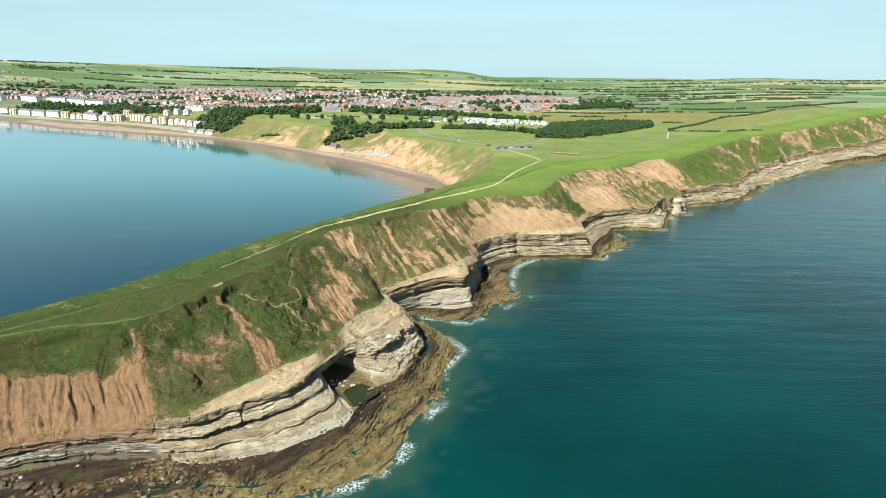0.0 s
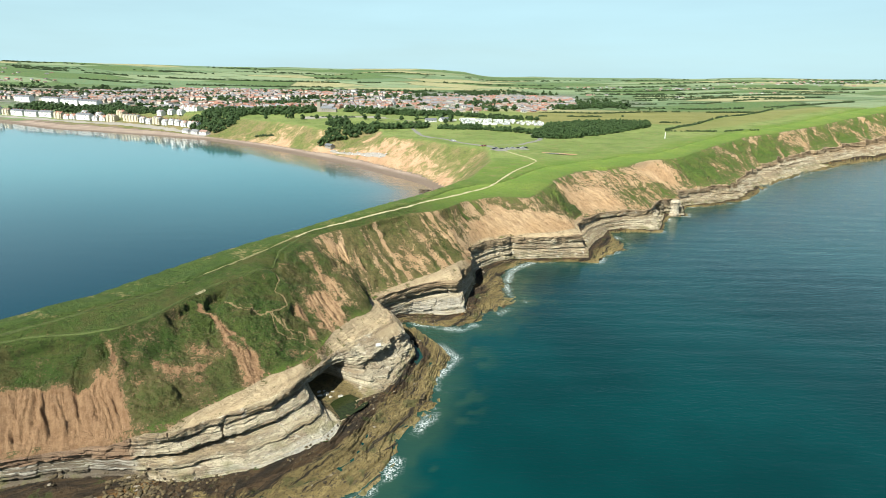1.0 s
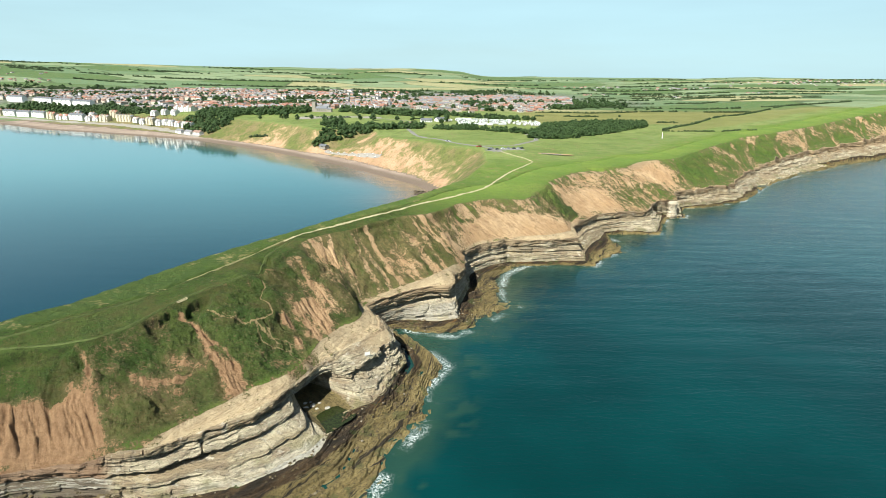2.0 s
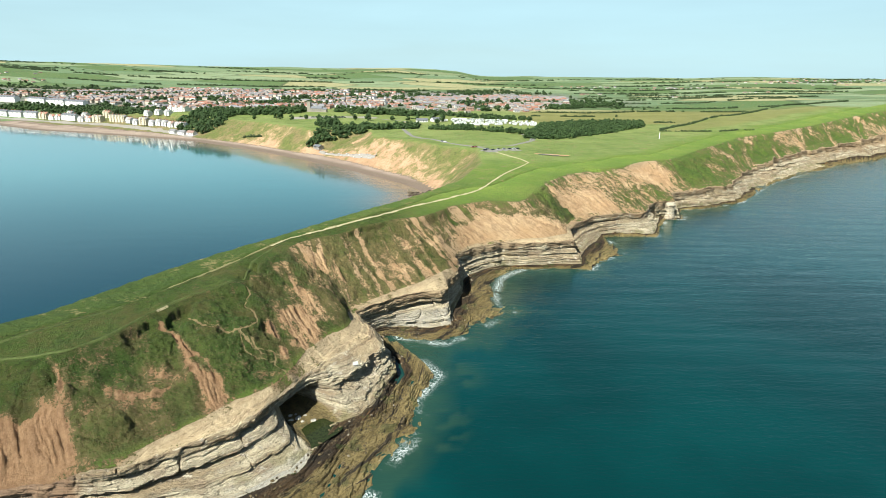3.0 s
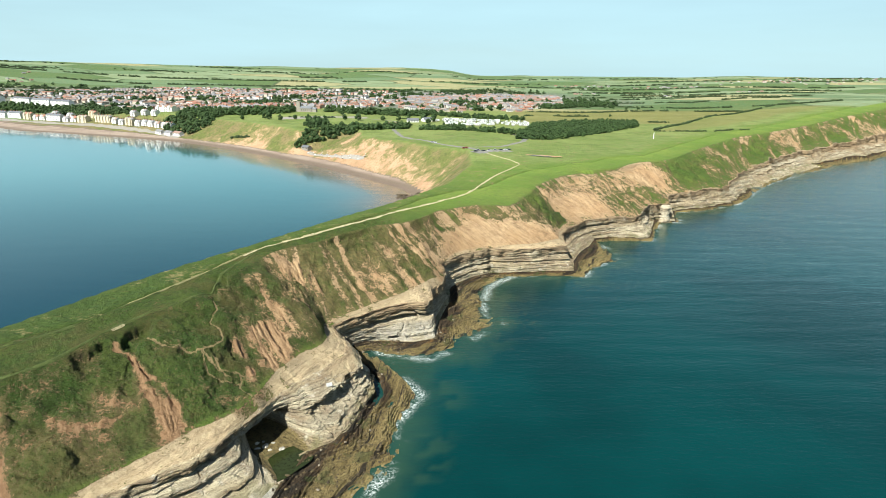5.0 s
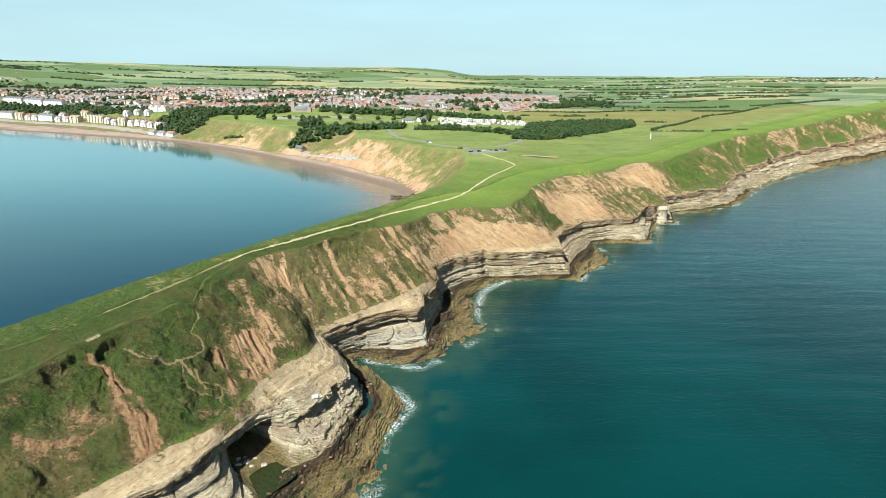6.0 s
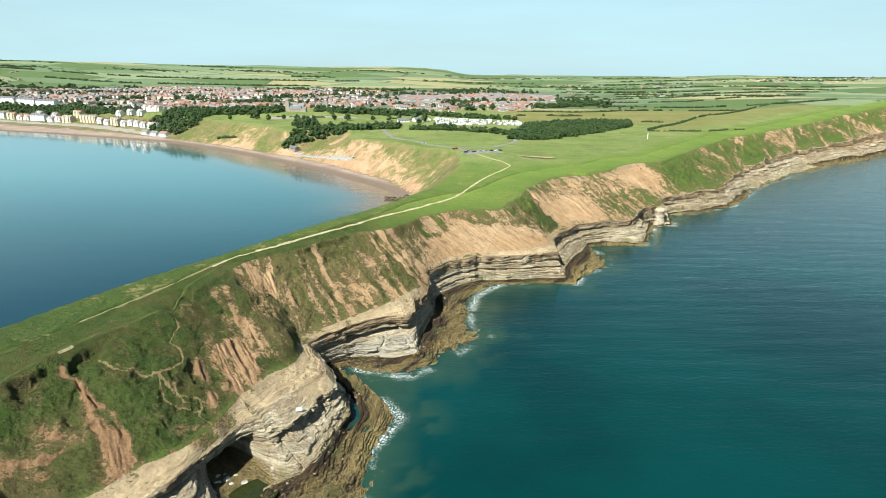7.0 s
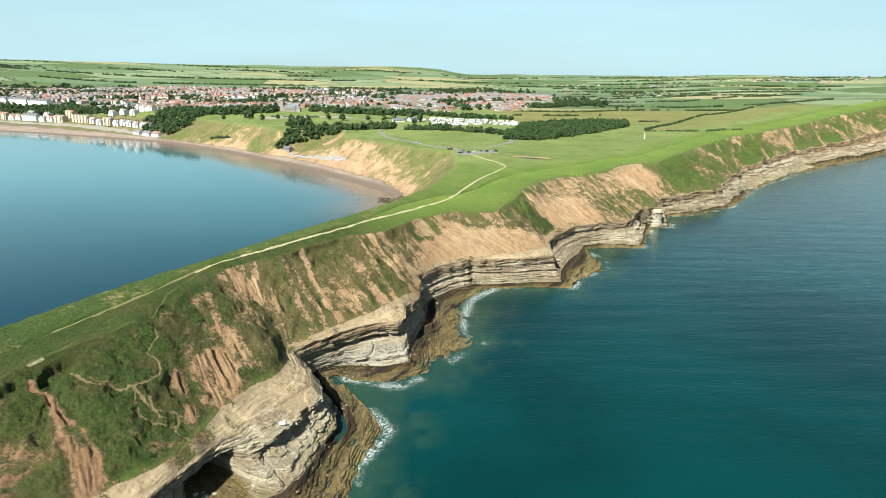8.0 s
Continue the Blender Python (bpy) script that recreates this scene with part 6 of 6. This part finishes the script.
PAINTS = [plain("white_paint", (0.7, 0.7, 0.7), 0.3, 0.04), plain("dark_paint", (0.03, 0.035, 0.045), 0.3, 0.1), plain("red_paint", (0.35, 0.03, 0.02), 0.3, 0.1), plain("silver_paint", (0.4, 0.41, 0.43), 0.3, 0.05)]
cars = [car(p, "%s car parked on the tarmac" % n) for p, n in zip(PAINTS, ("white", "dark blue", "red", "silver"))]
used = set()
for k, (c, x, y, turn) in enumerate(((1, 58, 612, 30), (1, 66, 614, 32), (0, 72, 618, 35), (3, 78, 621, 34), (1, 84, 624, 30), (0, 89, 627, 31), (2, 48, 640, 60), (2, 51, 642, 55), (3, 61, 620, 30), (1, 93, 630, 30),
                                     (0, 125, 755, 70), (3, 122, 728, 70), (0, 20, 702, -50), (3, 17, 706, -50), (0, -190, 1062, 0), (1, -150, 1066, 10), (3, -112, 1064, 0))):
    m = pose(x, y, ground_at(x, y) + 0.12, 0, 0, turn)
    if c in used:
        copy_thing(cars[c], m)
    else:
        cars[c].matrix_basis = m
        used.add(c)


def low_building(length, width, eaves, ridge, wall, roof, label, category):
    ob = new(category.replace(" ", "_"))
    part("wall", gable_walls(length, width, eaves, ridge), wall, ob)
    part("roof", gable_roof(length, width, eaves, ridge), roof, ob)
    data = None
    for k in range(4):
        if data is None:
            w = part("window", box(bmesh.new(), -0.7, 0.7, -0.06, 0.06, -0.6, 0.6), GLASS, ob)
            data = w.data
        else:
            w = part("window", data, GLASS, ob)
        w.location = ((k - 1.5) * length / 4.4, -width / 2 - 0.03, eaves * 0.55)
    return tagged(ob, label, category)


put(low_building(16, 8, 2.6, 5.2, BRICK, ROOF, "brick park cafe with a brown tiled roof", "cafe"), -38, 925, -15)
put(low_building(18, 9, 3.0, 6.0, WHITE, SLATE, "white park shop with a grey roof", "shop"), -12, 985, 10)
put(low_building(20, 10, 3.2, 6.4, WHITE, SLATE, "long white reception building with a grey roof", "reception"), 12, 1000, 35)
for x, y, turn in ((-440, 1062, -38), (-418, 1046, -36), (-398, 1033, -34)):
    put(low_building(18, 9, 3.6, 6.6, WHITE, ROOF, "white boat shed with a red roof beside the slipway", "boat shed"), x, y, turn)


def dinghy():
    ob = new("dinghy")
    bm = bmesh.new()
    stations = ((-2.2, 0.65, 0.1), (-1.0, 0.85, 0.0), (0.6, 0.75, 0.02), (2.2, 0.06, 0.25))
    rings = [[bm.verts.new((x, s * w, z)) for s, z in ((-1, 0.75), (-0.7, k + 0.15), (0.7, k + 0.15), (1, 0.75))] for x, w, k in stations]
    for a, b in zip(rings, rings[1:]):
        for i in range(3):
            bm.faces.new((a[i], a[i + 1], b[i + 1], b[i]))
        bm.faces.new((a[0], b[0], b[3], a[3]))
    bm.faces.new(rings[0])
    bmesh.ops.recalc_face_normals(bm, faces=bm.faces)
    part("hull", bm, WHITE_METAL, ob)
    bm = bmesh.new()
    bmesh.ops.create_cone(bm, segments=6, radius1=0.06, radius2=0.04, depth=5.6, cap_ends=True, matrix=Matrix.Translation((0.5, 0, 3.5)))
    part("mast", bm, WHITE_METAL, ob)
    part("trolley", box(bmesh.new(), -1.2, 0.8, -0.6, 0.6, -0.25, 0.12), RUBBER, ob)
    return tagged(ob, "white sailing dinghy on a trolley below the bank", "dinghy", "dinghies ashore")


ribbon("boat_terrace", [(-146, 829), (-120, 800), (-92, 772), (-62, 738)], 4.5, CONCRETE, "concrete terrace for boats at the bank's foot", "terrace", 1.2, 3.0)
view.update()
GRAPH = bpy.context.evaluated_depsgraph_get()
boat = dinghy()
for k in range(16):
    u = (k + RNG.uniform(-0.3, 0.3)) / 15
    x, y = -144 + 80 * u + (1.0 if k % 2 else -1.0), 826 - 86 * u + (1.0 if k % 2 else -1.0)
    m = pose(x, y, ground_at(x, y) + 0.25, 0, 0, 40 + 50 * math.sin(k * 2.1)) @ Matrix.Scale(0.85, 4)
    if k:
        copy_thing(boat, m)
    else:
        boat.matrix_basis = m
put(low_building(14, 7, 3.0, 5.0, CONCRETE, SLATE, "grey boat club hut at the ravine mouth", "hut"), -150, 838, -45)


def beacon():
    ob = new("beacon_post")
    bm = bmesh.new()
    bmesh.ops.create_cone(bm, segments=10, radius1=0.55, radius2=0.4, depth=7.6, cap_ends=True, matrix=Matrix.Translation((0, 0, 3.7)))
    part("post", bm, WHITE, ob)
    part("base", box(bmesh.new(), -0.9, 0.9, -0.9, 0.9, -0.3, 0.25), CONCRETE, ob)
    return tagged(ob, "tall white post standing in the pasture", "post")


put(beacon(), 288, 764, 0)


# ================= pond, pools and boulders =================
def pool(name, x, y, z, rx, ry, turn, material, label, category):
    bm = bmesh.new()
    ring = []
    for k in range(40):
        a = 6.2832 * k / 40
        r = 1 + 0.28 * noise.noise(Vector((math.cos(a) * 1.5, math.sin(a) * 1.5, x * 0.1)))
        ring.append(bm.verts.new((rx * r * math.cos(a), ry * r * math.sin(a), 0)))
    bm.faces.new(ring)
    ob = part(name, bm, material)
    ob.matrix_basis = pose(x, y, z, 0, 0, turn)
    return tagged(ob, label, category, kind="structure")


pool("pond_bank", 122, 598, ground_at(122, 598) + 0.6, 17, 4.5, -22, CLAY_BANK, "bare sandy bank round a small pond", "bank")
pool("pond", 118, 597, ground_at(122, 598) + 0.72, 11, 1.8, -22, GLASS, "small dark pond in the pasture", "pond")
pool("rock_pool", -28, 183.5, 1.98, 10, 5.0, 55, POOL, "still green tidal pool below the cave", "pool")

boulders = [rock_mesh(k) for k in range(4)]
pale = [part("boulder", boulders[0], PALE_ROCK), part("boulder", boulders[1], PALE_ROCK)]
dark = [part("boulder", boulders[2], DARK_ROCK), part("boulder", boulders[3], DARK_ROCK)]
view.update()
GRAPH = bpy.context.evaluated_depsgraph_get()
placed_first = set()
for group, spots in ((pale, [(-36, 192, 1.4), (-34, 193.5, 1.0), (-38, 190.5, 1.3), (-37, 194, 0.9), (-31, 190.5, 1.1), (-39, 193, 1.2), (-34, 190, 0.8)]),
                     (dark, [(-124 + 36 * RNG.uniform(), 122 + 13 * RNG.uniform(), RNG.uniform(0.5, 1.9)) for _ in range(80)] + [(-16 + 22 * RNG.uniform(), 566 + 16 * RNG.uniform(), RNG.uniform(0.8, 2.2)) for _ in range(36)])):
    for k, (x, y, size) in enumerate(spots):
        ob = group[k % 2]
        m = pose(x, y, (ground_at(x, y) if group is dark else 1.6) + 0.1 * size, RNG.uniform(-15, 15), RNG.uniform(-15, 15), RNG.uniform(0, 360)) @ Matrix.Diagonal((size, size * RNG.uniform(0.6, 1), size * 0.7, 1))
        if ob.name in placed_first:
            c = copy_thing(ob, Matrix())
            c.matrix_basis = m
        else:
            placed_first.add(ob.name)
            ob.matrix_basis = m
            tagged(ob, "pale limestone boulder in the cave mouth" if group is pale else "dark fallen boulder on the shore platform", "boulder", "boulders")


def rubble():
    """Small loose blocks on the shore platform, thickest under the clay bluff."""
    pieces = []
    while len(pieces) < 1700:
        k = RNG.uniform(0.5, 30) if RNG.uniform() < 0.6 else RNG.uniform(0.5, 4)
        i, f, v = int(k), k - int(k), RNG.uniform(0.02, 0.9) ** 1.2
        fx, fy = (FOOT[i][c] * (1 - f) + FOOT[i + 1][c] * f for c in (0, 1))
        ex, ey = (EDGE[i][c] * (1 - f) + EDGE[i + 1][c] * f for c in (0, 1))
        x, y = fx + (ex - fx) * v, fy + (ey - fy) * v
        if float(fbm(x / 9, y / 9, 0, 3, 98)) < 0.02:
            continue
        z = ground_at(x, y)
        if 0.05 < z < 5:
            size = RNG.uniform(0.18, 0.6) * (1.4 if k < 4 else 1.0)
            q = ICO_V * RNG.uniform(0.6, 1.15, (len(ICO_V), 1)) * np.array([size * RNG.uniform(0.8, 1.7), size, size * RNG.uniform(0.4, 0.75)])
            a = RNG.uniform(0, 6.283)
            turned = np.stack([q[:, 0] * math.cos(a) - q[:, 1] * math.sin(a), q[:, 0] * math.sin(a) + q[:, 1] * math.cos(a), q[:, 2]], -1)
            pieces.append((turned + np.array([x, y, z + 0.12 * size]), ICO_F))
    n = Nodes("shore_rubble", 0.85)
    c = n.mix(n.island, (0.040, 0.030, 0.018), (0.150, 0.112, 0.052))
    c = n.mix(n.ramp(n.island, 0.94, 0.96), c, (0.27, 0.23, 0.17))
    return stuff_of("shore_rubble", pieces, n.done(n.mix(n.math("MULTIPLY", n.noise(1.5, 4), 0.4), c, (0.03, 0.024, 0.015))), "loose brown and pale blocks on the shore platform", "rubble")


rubble()


def arch_pillar():
    """Leg of the sea arch: a pile of uneven beds."""
    bm = bmesh.new()
    rng = random.Random(8)
    z = -0.6
    while z < 13.0:
        tall, size = rng.uniform(0.5, 1.3), rng.uniform(3.1, 4.3) * (1.0 + 0.35 * abs(z - 7) / 7)
        ring = [(size * rng.uniform(0.85, 1.1) * math.cos(0.7 * k + 0.3), 0.75 * size * rng.uniform(0.85, 1.1) * math.sin(0.7 * k + 0.3)) for k in range(9)]
        low, top = ([bm.verts.new((x * f, y * f, h)) for x, y in ring] for f, h in ((1.0, z), (0.96, z + tall)))
        bm.faces.new(low[::-1])
        bm.faces.new(top)
        for k in range(9):
            bm.faces.new((low[k], low[(k + 1) % 9], top[(k + 1) % 9], top[k]))
        z += tall - 0.02
    n = Nodes("pillar_rock", 0.9)
    c = n.mix(n.island, (0.52, 0.46, 0.34), (0.30, 0.24, 0.16))
    ob = part("arch_pillar", bm, n.done(n.mix(n.math("MULTIPLY", n.noise(0.9, 5, low=0.45, high=0.65), 0.6), c, (0.17, 0.14, 0.10))))
    ob.matrix_basis = pose(198, 485, 0, 0, 0, 25)
    return tagged(ob, "pale bedded rock leg of a small sea arch", "rock")


arch_pillar()


# Board and posts added in place of a flat bright patch on the rock.
def notice_board():
    ob = new("notice_board")
    part("panel", box(bmesh.new(), -0.95, 0.95, -0.06, 0.06, 0.4, 1.7), WHITE, ob)
    part("post", box(bmesh.new(), -0.8, -0.68, -0.05, 0.05, -0.6, 0.4), STONE, ob)
    part("post", box(bmesh.new(), 0.68, 0.8, -0.05, 0.05, -0.6, 0.4), STONE, ob)
    return tagged(ob, "white board standing in for a bright patch on the rock", "board")


put(notice_board(), -19.5, 210.4, 20)
